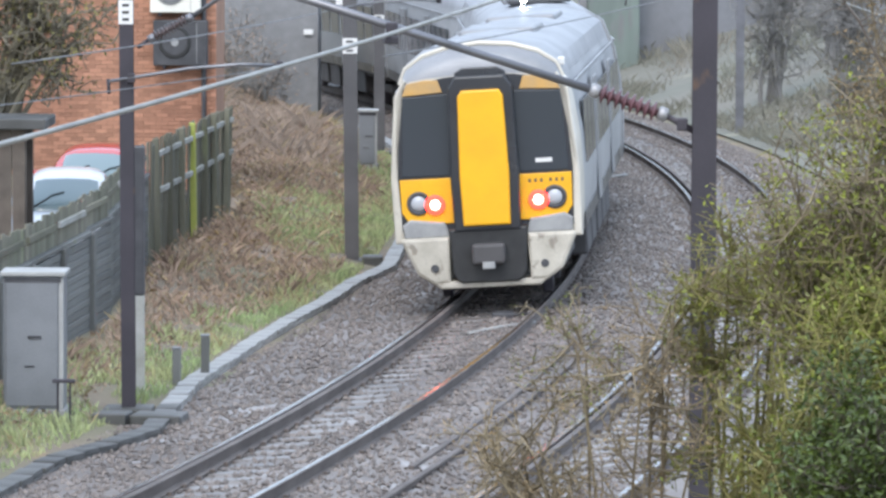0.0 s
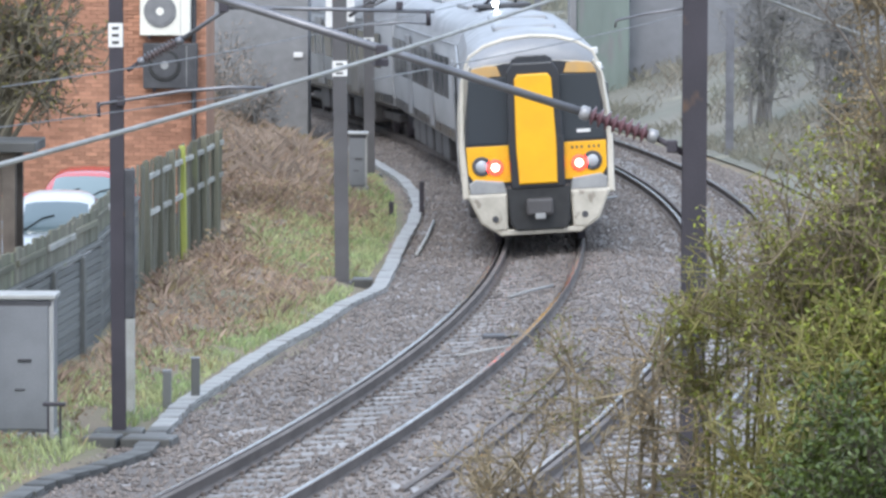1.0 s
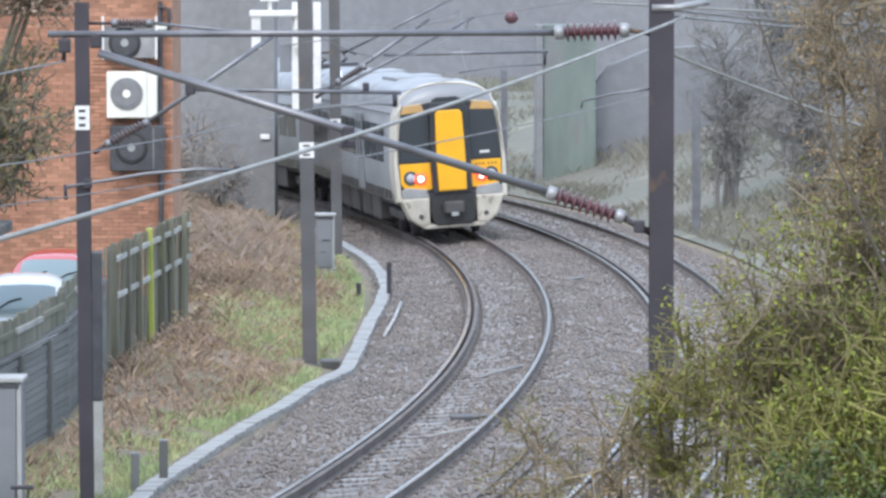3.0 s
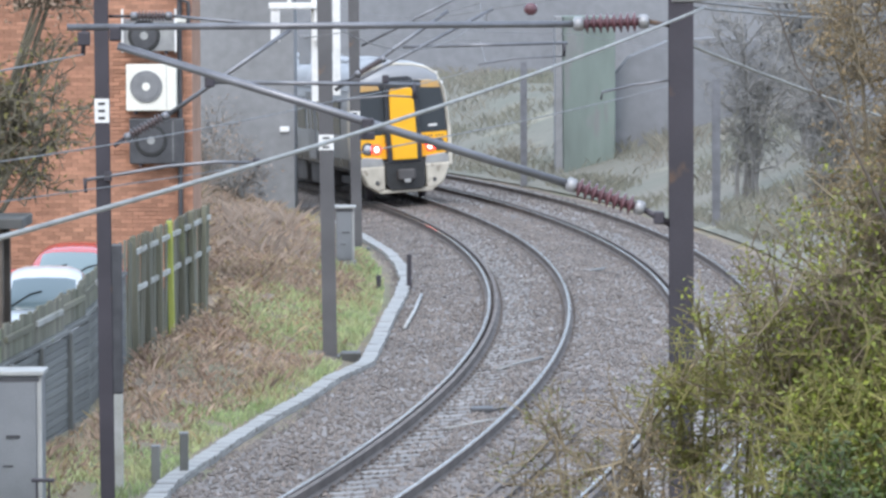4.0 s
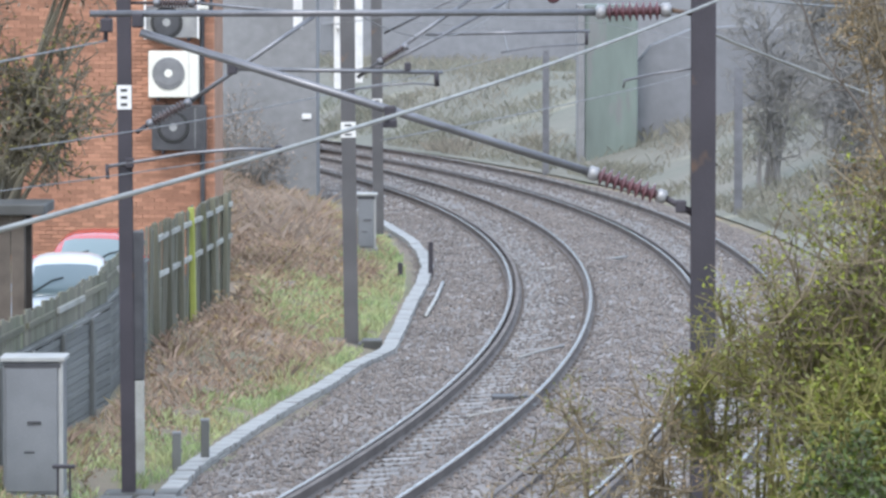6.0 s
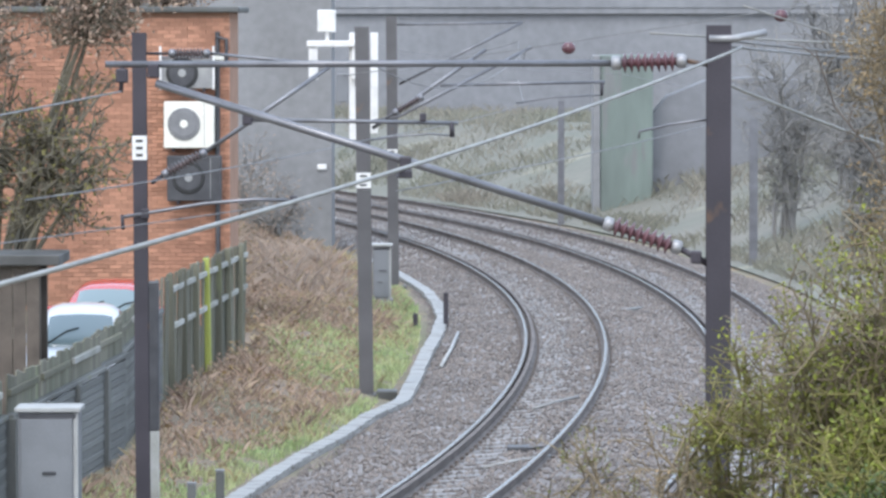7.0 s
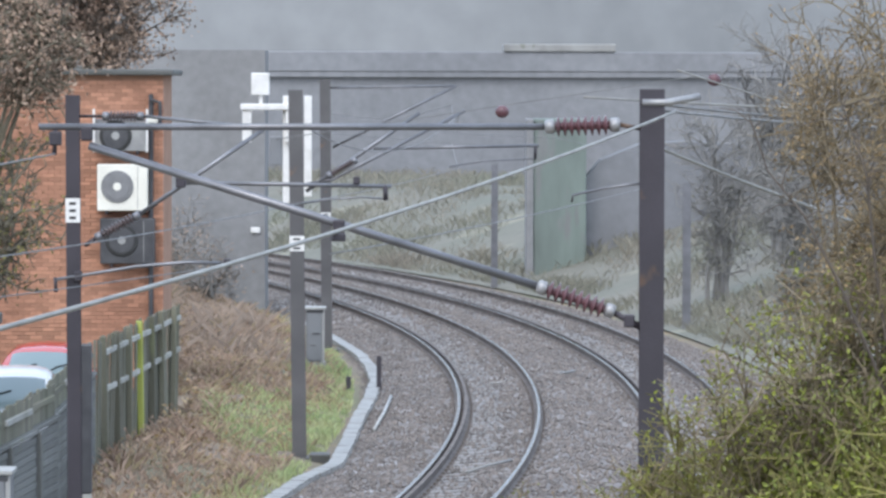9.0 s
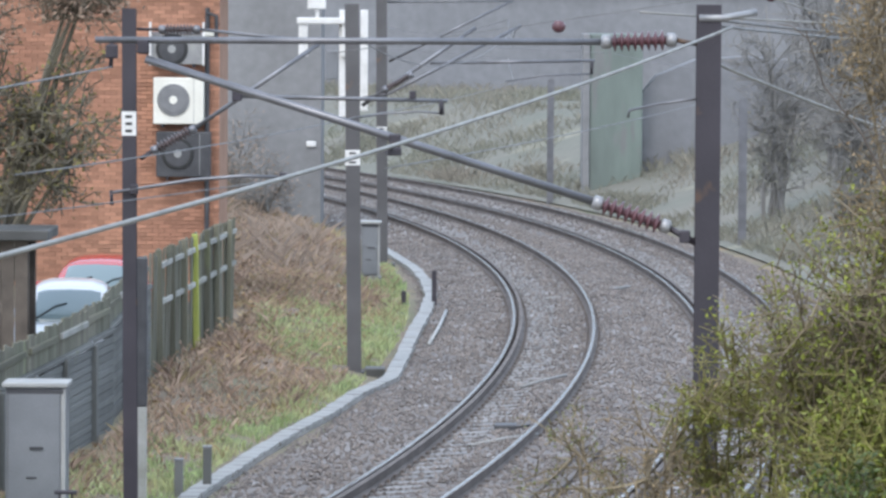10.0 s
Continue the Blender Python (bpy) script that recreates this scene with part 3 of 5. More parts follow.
    rod("top_tie", arm, [(-1.95, y, 6.0), (1.0, y, 6.05)], 0.025)
    rod("registration_tube", arm, [(-0.9, y, 5.1), (2.2, y, 5.15)], 0.025)
    # outer masts farther on, in the paler tube grey to imitate haze
    for x, y, h in ((6.95, 122.0, 3.6), (2.5, 148.0, 3.6)):
        build_mast(x, y, -0.3, h, 0.2, 0, "overhead line mast beside the outer track, paled to grey for haze", None, False, GALV)
    arm = tagged(empty("cantilever"), "thin bent registration arm on the mast", "cantilever", "cantilevers")
    rod("steady_arm", arm, [(1.33, 40.3, 5.13), (1.34, 40.3, 5.19), (1.6, 40.25, 5.25), (1.93, 40.1, 5.30)], 0.011)
    for p, q in (((1.29, 70.0, 5.62), 0.1), ((4.38, 70.0, 6.09), 0.1)):
        ob = part("ball_insulator", turned([(0, 0.03), (0.02, 0.07), (0.06, q), (0.12, q), (0.16, 0.07), (0.18, 0.03)], 16, p, (p[0], p[1], p[2] + 1)), PORCELAIN, None, "", True)
        tagged(ob, "small round dark red insulator on the wires", "insulator", "ball insulators")
    wire((-2.0, 70.0, 5.3), (5.6, 70.0, 6.46), 0.005, 0.007, "thin cross wire carrying the round insulators")
    wire((-2.985, 40.0, 5.53), (-2.74, 24.0, 5.585), 0.0, 0.0065, "thin catenary wire hung from the drop rod")
    wire((-2.25, 57.25, 3.94), (-6.2, 40.8, 3.96), 0.02, 0.0065, "thin pull-off wire held by the curved steady arm")
    # contact and catenary wires, support to support
    sup1 = [(-3.6, 38.0), (-1.30, 57.4), (0.75, 80.5), (0.9, 113.0), (-3.6, 147.0), (-12.0, 175.0)]
    sup2 = [(-0.70, 40.0), (3.2, 66.0), (4.9, 95.0), (3.7, 125.0), (-0.6, 150.0), (-8, 176)]
    for line in (sup1, sup2):
        for (x0, y0), (x1, y1) in zip(line, line[1:]):
            wire((x0, y0, 4.70), (x1, y1, 4.70), 0.04, 0.0065, "thin copper contact wire over the track")
            if line is sup1 and y0 > 40:
                wire((x0, y0, 5.60), (x1, y1, 5.60), 0.45, 0.0065, "thin catenary wire over the track")


# ---- lineside things ----
def build_cabinets():
    def cabinet(x0, x1, y0, y1, z0, z1, label):
        cab = tagged(empty("lineside_cabinet", pose((x0 + x1) / 2, (y0 + y1) / 2, z0)), label, "cabinet", "lineside cabinets")
        w, d, h = (x1 - x0) / 2, (y1 - y0) / 2, z1 - z0
        part("body", box(-w, w, -d, d, 0.08, h - 0.05, 0.015), CABGREY, cab)
        part("plinth", box(-w - 0.03, w + 0.03, -d - 0.03, d + 0.03, -0.15, 0.08, 0.015), CONCRETE, cab)
        part("roof", box(-w - 0.035, w + 0.035, -d - 0.05, d + 0.03, h - 0.055, h, 0.012), CABLIGHT, cab, "pale overhanging roof sheet")
        door = part("door", box(-w + 0.035, w - 0.06, -d - 0.018, -d - 0.002, 0.12, h - 0.13, 0.006), CABGREY, cab)
        part("handle", box(-0.06, 0.10, -d - 0.04, -d - 0.018, h * 0.54, h * 0.56, 0.006), DARKPLASTIC, door, "black bar handle")
        part("handle", box(-0.10, 0.02, -d - 0.03, -d - 0.018, h * 0.34, h * 0.352, 0.004), DARKPLASTIC, door, "dark vent slot")
        # dark sheet in place of the shade under the roof's overhang
        part("gap", box(-w + 0.02, w - 0.02, -d - 0.022, -d - 0.0185, h - 0.125, h - 0.075), DARKPLASTIC, cab, "dark strip imitating the shaded gap under the roof")
        part("edge_trim", box(w - 0.045, w + 0.006, -d - 0.012, -d + 0.05, 0.08, h - 0.06, 0.006), CABLIGHT, cab, "pale corner trim")
        return cab
    cabinet(-5.40, -4.70, 55.9, 56.5, -0.10, 1.60, "grey steel lineside equipment cabinet with a pale roof")
    cabinet(-2.34, -1.94, 104.6, 105.1, -0.05, 1.23, "small pale grey lineside cabinet behind the mast")
    for x, y, h in ((-3.64, 60.4, 0.46), (-3.33, 61.3, 0.54)):
        mk = tagged(empty("marker_post", pose(x, y, -0.2)), "short dark timber marker post in the grass", "post", "marker posts")
        part("stake", box(-0.055, 0.055, -0.05, 0.05, 0, h, 0.015), PANEL, mk)
        part("cap", box(-0.06, 0.06, -0.055, 0.055, h, h + 0.03, 0.008), CABGREY, mk, "pale wet end grain")
    mk = tagged(empty("marker_post", pose(-0.70, 98.5, -0.2)), "thin dark marker post beside the trough", "post", "marker posts")
    part("stake", box(-0.05, 0.05, -0.04, 0.04, 0, 0.72, 0.01), STEEL, mk)
    mk = tagged(empty("marker_post", pose(-1.32, 98.0, -0.2)), "short dark stump in the grass by the trough", "post", "marker posts")
    part("stake", box(-0.05, 0.05, -0.04, 0.04, 0, 0.32, 0.01), STEEL, mk)
    lv = tagged(empty("lever_stand", pose(-4.63, 55.2, -0.15)), "small dark steel stand in the grass", "stand")
    part("plate", box(-0.13, 0.13, -0.06, 0.06, 0.52, 0.56, 0.01), STEEL, lv)
    for sx in (-0.07, 0.07):
        part("leg", box(sx - 0.012, sx + 0.012, -0.02, 0.02, 0, 0.52), STEEL, lv)
    fb = tagged(empty("footing_block", pose(-1.55, 80.3, -0.2)), "dark stained concrete footing block beside the mast", "block")
    part("block", box(-0.18, 0.16, -0.3, 0.3, -0.1, 0.12, 0.02), SOILED, fb)
    slabs = tagged(empty("concrete_slab", pose(-3.75, 56.3, -0.13, 0, 0, -8)), "dark broken concrete slabs at the mast foot", "slab")
    part("slab_piece", box(-0.6, -0.2, -0.25, 0.2, -0.2, 0.04, 0.02), SOILED, slabs)
    part("slab_piece", box(-0.15, 0.45, -0.25, 0.3, -0.2, 0.03, 0.02), SOILED, slabs)
    # cables laid across the track, and a small box between the rails
    for x0, y0, x1, y1 in ((1.60, 99.0, 3.45, 102.5), (0.86, 76.6, 1.60, 78.2), (0.05, 66.5, 1.0, 67.6)):
        cb = part("cross_cable", tube([(x0, y0, -0.09), ((x0 + x1) / 2, (y0 + y1) / 2 + 0.15, -0.06), (x1, y1, -0.03)], 0.028, None, 8), CONCRETE, None, "", True)
        tagged(cb, "pale bonding cable laid across the ballast", "cable", "bonding cables")
    tb = tagged(empty("track_box", pose(0.55, 69.0, -0.10)), "small dark box on the ballast between the rails", "box")
    part("lid", box(-0.16, 0.16, -0.2, 0.2, 0.0, 0.09, 0.02), DARKPLASTIC, tb)
    part("cable_end", tube([(0.1, 0, 0.04), (0.4, 0.3, 0.05), (0.62, 0.5, 0.03)], 0.02, None, 8), DARKPLASTIC, tb)
    # loose white rod on the ballast
    st = part("loose_rod", tube([(-0.71, 87.0, -0.17), (-0.55, 91.5, -0.16), (-0.44, 96.0, -0.15)], 0.035, None, 8), CABLIGHT, None, "", True)
    tagged(st, "pale plastic duct lying on the ballast edge", "duct")


FENCE = [(-6.15, 50.0), (-5.80, 57.0), (-5.02, 64.0), (-4.88, 69.0), (-4.92, 74.0), (-4.28, 86.0), (-4.26, 86.6)]


def fence_at(s):
    """The point at s metres along the fence, its heading and the ground's height."""
    for (x0, y0), (x1, y1) in zip(FENCE, FENCE[1:]):
        L = math.hypot(x1 - x0, y1 - y0)
        if s <= L:
            return x0 + (x1 - x0) * s / L, y0 + (y1 - y0) * s / L, -math.degrees(math.atan2(x1 - x0, y1 - y0))
        s -= L
    return x1, y1, 0.0


def build_fence():
    rnd = random.Random(8)
    near = tagged(empty("panel_fence"), "grey panel fence with a mossy timber top along the railway", "fence")
    bay = 2.0
    rise = lambda y: min(2.13, 1.78 + 0.026 * (y - 57))
    for i in range(12):
        x, y, a = fence_at(i * bay)
        xm, ym, _ = fence_at(i * bay + bay / 2)
        _, ye, _ = fence_at(i * bay + bay)
        top = rise(ym)
        m = pose(xm, ym, 0, 0, 0, a)
        tilt = pose(0, 0, 0, math.degrees(math.atan2(rise(ye) - rise(y), bay)))
        part("post", box(-0.05, 0.09, -0.07, 0.07, -0.3, rise(y) - 0.50, 0.015, pose(x, y, 0, 0, 0, a)), PANEL, near)
        # horizontal slats between the posts, stepped in and out a little
        rows = 14
        hs = (top - 0.55) / rows
        for k in range(rows):
            part("panel_slat", box(-0.02, 0.02, -bay / 2 + 0.07, bay / 2 - 0.07, 0.004, hs - 0.004, 0.008, m @ pose(0.008 * (k % 2), 0, k * hs, 0, rnd.uniform(-0.8, 0.8), 0) @ tilt), PANEL, near)
        part("cap_rail", box(-0.05, 0.05, -bay / 2, bay / 2 - 0.004, -0.03, 0.03, 0.012, m @ pose(0, 0, top - 0.49) @ tilt), PANEL, near, "worn grey cap rail")
        for k in range(11):
            y0 = -bay / 2 + 0.02 + k * (bay - 0.03) / 11
            part("board", box(-0.06, -0.035, y0, y0 + (bay - 0.03) / 11 - 0.012, top - 0.46 + 0.026 * y0, top + 0.026 * y0 + rnd.uniform(-0.05, 0.02), 0.005, m), MOSSY, near)
        part("fence_rail", box(-0.034, 0.01, -bay / 2 + 0.02, bay / 2 - 0.25, -0.04, 0.04, 0.008, m @ pose(0, 0, top - 0.20) @ tilt), MOSSY if i % 3 else PALEWOOD, near, "pale worn rail")
    far = tagged(empty("board_fence"), "dark mossy board fence with pale rails behind the scrub", "fence")
    n = 0
    s = 24.2
    while s < 36.6:
        x, y, a = fence_at(s)
        top = 2.11
        zb = 0.0
        m = pose(x, y, zb, rnd.uniform(-1, 1), rnd.uniform(-1.5, 1.5), a)
        if n % 8 == 4:
            part("post", box(0.02, 0.12, -0.06, 0.06, -0.3, top + 0.04, 0.012, m), LICHEN if n == 28 else MOSSY, far, "bright algae-stained post" if n == 28 else "")
        part("board", box(-0.02, 0.005, -0.085, 0.085, 0.1, top + rnd.uniform(-0.05, 0.03), 0.004, m), MOSSY, far)
        if n % 8 == 4:
            for zr in (0.26, 0.84):
                x1, y1, _ = fence_at(s + 1.68)
                mm = pose((x + x1) / 2, (y + y1) / 2, 0, rnd.uniform(-0.6, 0.6), 0, a)
                part("fence_rail", box(0.005, 0.06, -0.83, 0.83, top - zr, top - zr + 0.085, 0.008, mm), PALEWOOD, far, "pale wet horizontal rail")
        s += 0.21
        n += 1


def build_building():
    X1, Y0 = -4.63, 89.0
    b = tagged(empty("brick_building"), "orange brick building with wall-mounted cooling units beside the line", "building")
    part("wall", box(-13.5, X1 - 0.02, Y0 + 0.02, Y0 + 3.4, 0.0, 6.25), MORTAR, b, "orange brick wall")
    part("roof", box(-13.7, X1 + 0.18, Y0 - 0.2, Y0 + 3.6, 6.25, 6.36, 0.03), PANEL, b, "thin grey roof edge")
    me = bpy.data.meshes.new("brick")
    bm = box(-0.108, 0.108, -0.02, 0.03, -0.033, 0.033, 0.006)
    bm.to_mesh(me)
    bm.free()
    me.materials.append(BRICK)
    half = bpy.data.meshes.new("half_brick")
    bm = box(-0.05, 0.05, -0.02, 0.03, -0.033, 0.033, 0.006)
    bm.to_mesh(half)
    bm.free()
    half.materials.append(BRICK)
    verts, faces, k = [], [], 0
    rows = int(6.2 / 0.075)
    count = 0
    for j in range(rows):
        z = 0.04 + j * 0.075
        x = X1 - 0.11 - (0.11 if j % 2 else 0.0)
        if j % 2:
            ob = new("half_brick", half)
            ob.parent = b
            ob.location = (X1 - 0.056, Y0, z)
        i = 0
        while x > -10.2:
            if 2.9 < z < 5.0 and x > -6.3 and count < 290 and not (-5.95 < x < -4.60 and 3.2 < z < 5.4 and (i % 2)):
                ob = new("brick", me)
                ob.parent = b
                ob.location = (x, Y0, z)
                count += 1
            else:
                dy = random.uniform(-0.004, 0.004)
                for dx in (-0.108, 0.108):
                    for yy in (Y0 - 0.02 + dy, Y0 + 0.03):
                        for dz in (-0.033, 0.033):
                            verts.append((x + dx, yy, z + dz))
                c = k * 8
                faces += [(c, c + 4, c + 5, c + 1), (c + 1, c + 5, c + 7, c + 3), (c, c + 2, c + 6, c + 4), (c + 4, c + 6, c + 7, c + 5), (c, c + 1, c + 3, c + 2)]
                k += 1
            x -= 0.225
            i += 1
    ob = new("brickwork", mesh_of("brickwork", verts, faces, BRICK))
    ob.parent = b
    tagged(ob, "orange brick courses", kind="stuff")
    part("drainpipe", tube([(-4.86, Y0 - 0.08, 0.1), (-4.86, Y0 - 0.08, 5.9)], 0.045, None, 10), DARKPLASTIC, b, "dark downpipe")

    def ac(x, z, body, fan, w=0.93, h=0.86, lab=""):
        u = tagged(empty("cooling_unit", pose(x, Y0 - 0.25, z)), lab, "cooling unit", "cooling units on the wall")
        part("casing", box(-w / 2, w / 2, -0.16, 0.19, 0, h, 0.02), body, u)
        fx, fz = -w * 0.10, h * 0.52
        part("fan_guard", turned([(0, 0.30), (0.025, 0.295), (0.03, 0.27)], 28, (fx, -0.16, fz), (fx, -1, fz)), FANGREY if body is ENAMEL else INK, u, "round fan grille")
        part("fan_ring", turned([(0, 0.235), (0.012, 0.23)], 28, (fx, -0.188, fz), (fx, -1, fz)), FANGREY if body is ENAMEL else DARKPLASTIC, u)
        part("fan_hub", turned([(0, 0.075), (0.006, 0.07)], 24, (fx, -0.20, fz), (fx, -1, fz)), body if body is ENAMEL else MIDGREY, u)
        part("side_line", box(w * 0.30, w * 0.31, -0.166, -0.158, 0.04, h - 0.04), MIDGREY, u)
        for sx in (-0.3, 0.3):
            part("bracket", box(sx - 0.02, sx + 0.02, -0.14, 0.22, -0.06, 0.0), STEEL, u)
        return u
    ac(-5.37, 3.75, ENAMEL, 1, lab="cream cooling unit with a round fan on the brick wall")
    ac(-5.28, 2.77, DARKPLASTIC, 1, 1.0, 0.84, "dark grey cooling unit below the cream one")
    up = ac(-5.40, 4.85, MIDGREY, 1, 0.95, 0.55, "grey cooling unit in a pale frame near the roof")
    for sx in (-0.49, 0.49):
        part("frame_post", box(sx - 0.02, sx + 0.02, -0.24, -0.20, -0.02, 0.78, 0.006), PLATE, up, "pale frame post")
    part("frame_bar", box(-0.49, 0.49, -0.235, -0.205, 0.56, 0.60, 0.006), GALV, up)
    part("flue", tube([(-4.69, Y0 - 0.10, 5.35), (-4.69, Y0 - 0.12, 5.75), (-4.88, Y0 - 0.12, 5.80)], 0.035, None, 8), DARKPLASTIC, b, "dark bent pipe")
    lamp = tagged(empty("wall_lamp", pose(-4.84, Y0 - 0.06, 5.42)), "small cream bulkhead lamp on the brick wall", "lamp")
    part("housing", box(-0.11, 0.11, -0.10, 0.03, -0.06, 0.06, 0.03), ENAMEL, lamp)


def build_cars():
    def car(x, y, z, rz, paint, roof, label):
        c = tagged(empty("parked_car", pose(x, y, z, 0, 0, rz)), label, "car", "parked cars")

        def rounded(w, h0, h1, k):
            """A crowned cross-section: half width w, from h0 up to h1, k rounds the shoulders."""
            pts = []
            for i in range(13):
                a = math.pi * i / 12
                pts.append((-w * math.copysign(abs(math.cos(a)) ** k, math.cos(a)), h0 + (h1 - h0) * math.sin(a) ** k))
            return pts
        body = [(-2.08, rounded(0.62, 0.35, 0.62, 0.5)), (-2.0, rounded(0.76, 0.28, 0.74, 0.4)), (-1.75, rounded(0.83, 0.24, 0.86, 0.35)), (-1.1, rounded(0.86, 0.22, 0.97, 0.35)), (0.2, rounded(0.87, 0.22, 1.0, 0.3)), (1.5, rounded(0.86, 0.22, 1.02, 0.3)), (2.0, rounded(0.80, 0.28, 0.96, 0.4)), (2.1, rounded(0.70, 0.36, 0.80, 0.5))]
        part("body", loft(body), paint, c, "", True)
        cabin = [(-1.22, rounded(0.72, 0.88, 0.98, 0.55)), (-0.95, rounded(0.71, 0.86, 1.13, 0.55)), (-0.50, rounded(0.67, 0.84, 1.37, 0.55)), (-0.30, rounded(0.65, 0.84, 1.43, 0.55)), (0.25, rounded(0.65, 0.84, 1.48, 0.55)), (0.95, rounded(0.64, 0.84, 1.46, 0.55)), (1.35, rounded(0.62, 0.86, 1.38, 0.55)), (1.85, rounded(0.58, 0.90, 1.02, 0.55))]
        top = part("cabin", loft(cabin), [SCREEN, roof], c, "glazed cabin with a bright wet roof", True)
        for p in top.data.polygons:
            front, side = p.center.y < -0.42 or p.center.y > 1.4, abs(p.center.x) > 0.5
            pillar = (front and abs(p.center.x) > 0.52) or (side and (0.25 < p.center.y < 0.35 or p.center.z > 1.33))
            p.material_index = 1 if pillar or not (front or side) else 0
        for w0 in (-0.45, 0.05):
            part("wiper", tube([(w0, -1.20, 1.0), (w0 + 0.25, -0.93, 1.15), (w0 + 0.42, -0.86, 1.19)], 0.012, None, 6), TYRE, c)
        for sx in (-1, 1):
            part("mirror", box(sx * 0.86 - 0.09, sx * 0.86 + 0.09, -0.86, -0.74, 0.98, 1.11, 0.03), paint, c)
            for yy in (-1.3, 1.3):
                wh = part("wheel", turned([(0, 0.26), (0.03, 0.31), (0.17, 0.31), (0.2, 0.28)], 20, (sx * 0.70, yy, 0.31), (sx * 2, yy, 0.31)), TYRE, c, "", True)
                part("hub", turned([(0, 0.18), (0.015, 0.16)], 16, (sx * 0.90, yy, 0.31), (sx * 2, yy, 0.31)), CAPGREY, wh, "grey wheel hub", True)
            part("headlamp", box(sx * 0.6 - 0.15, sx * 0.6 + 0.15, -2.05, -1.90, 0.60, 0.74, 0.04), LENS, c)
        return c
    tagged(new("yard", mesh_of("yard", [(-14, 64.6, 0.45), (-5.10, 64.6, 0.45), (-5.10, 88.9, 0.45), (-14, 88.9, 0.45), (-14, 64.6, -0.3), (-5.10, 64.6, -0.3), (-5.10, 88.9, -0.3), (-14, 88.9, -0.3)], [(0, 1, 2, 3), (0, 4, 5, 1), (1, 5, 6, 2), (2, 6, 7, 3), (3, 7, 4, 0)], TARMAC)), "wet tarmac car park behind the fence", "car park", kind="structure")
    # the silver car's roof is coloured white for the highlight along it
    car(-5.86, 70.6, 0.45, 3, CARSILVER, CARWHITE, "pale silver parked car seen over the fence")
    car(-5.93, 77.2, 0.45, -2, CARRED, CARRED, "red parked car with a shining roof by the building")
    sh = tagged(empty("yard_shelter", pose(-6.8, 66.3, 0.45)), "dark timber shelter with an overhanging flat roof behind the fence", "shelter")
    part("roof", box(-1.6, 1.06, -0.8, 0.8, 2.31, 2.46, 0.02), SOILED, sh, "dark felted roof slab")
    for k in range(12):
        part("board", box(-1.45 + k * 0.185, -1.45 + k * 0.185 + 0.175, -0.62, -0.59, 0.0, 2.33, 0.005), BARK, sh)
    for sx in (-1.45, 0.72):
        part("post", box(sx - 0.05, sx + 0.05, -0.58, -0.48, 0.0, 2.33, 0.01), BARK, sh)
        part("post", box(sx - 0.05, sx + 0.05, 0.48, 0.58, 0.0, 2.33, 0.01), BARK, sh)


def build_signal():
    """A white caged signal on a dark post behind the second mast."""
    y = 100.0
    s = tagged(empty("railway_signal"), "white-framed railway signal on a dark post behind the mast", "signal")
    part("post", box(-2.52, -2.34, y, y + 0.18, -0.25, 5.9, 0.01), STEEL, s)
    part("cage_rail", box(-2.72, -2.55, y - 0.08, y - 0.02, 3.62, 5.85, 0.01), PLATE, s, "white upright of the cage")
    part("cage_rail", box(-2.28, -2.12, y - 0.08, y - 0.02, 3.75, 5.85, 0.01), PLATE, s, "white upright of the cage")
    for z in (3.9, 4.4, 4.9, 5.4):
        part("rung", box(-2.56, -2.27, y - 0.06, y - 0.03, z, z + 0.03), GALV, s)
    part("signal_box", box(-3.38, -3.0, y - 0.15, y + 0.15, 5.86, 6.32, 0.02), PLATE, s, "white square head")
    part("platform", box(-3.6, -2.4, y - 0.25, y + 0.3, 5.55, 5.68, 0.02), PLATE, s, "white platform frame")
    for x in (-3.56, -2.66):
        part("platform_leg", box(x, x + 0.19, y - 0.2, y - 0.1, 4.88, 5.56, 0.01), PLATE, s)
    part("platform_leg", box(-3.22, -3.14, y - 0.05, y + 0.05, 5.6, 5.88), PLATE, s)
    part("lower_box", box(-2.98, -2.74, y - 0.1, y + 0.1, 4.4, 5.0, 0.02), CABGREY, s, "pale grey box")


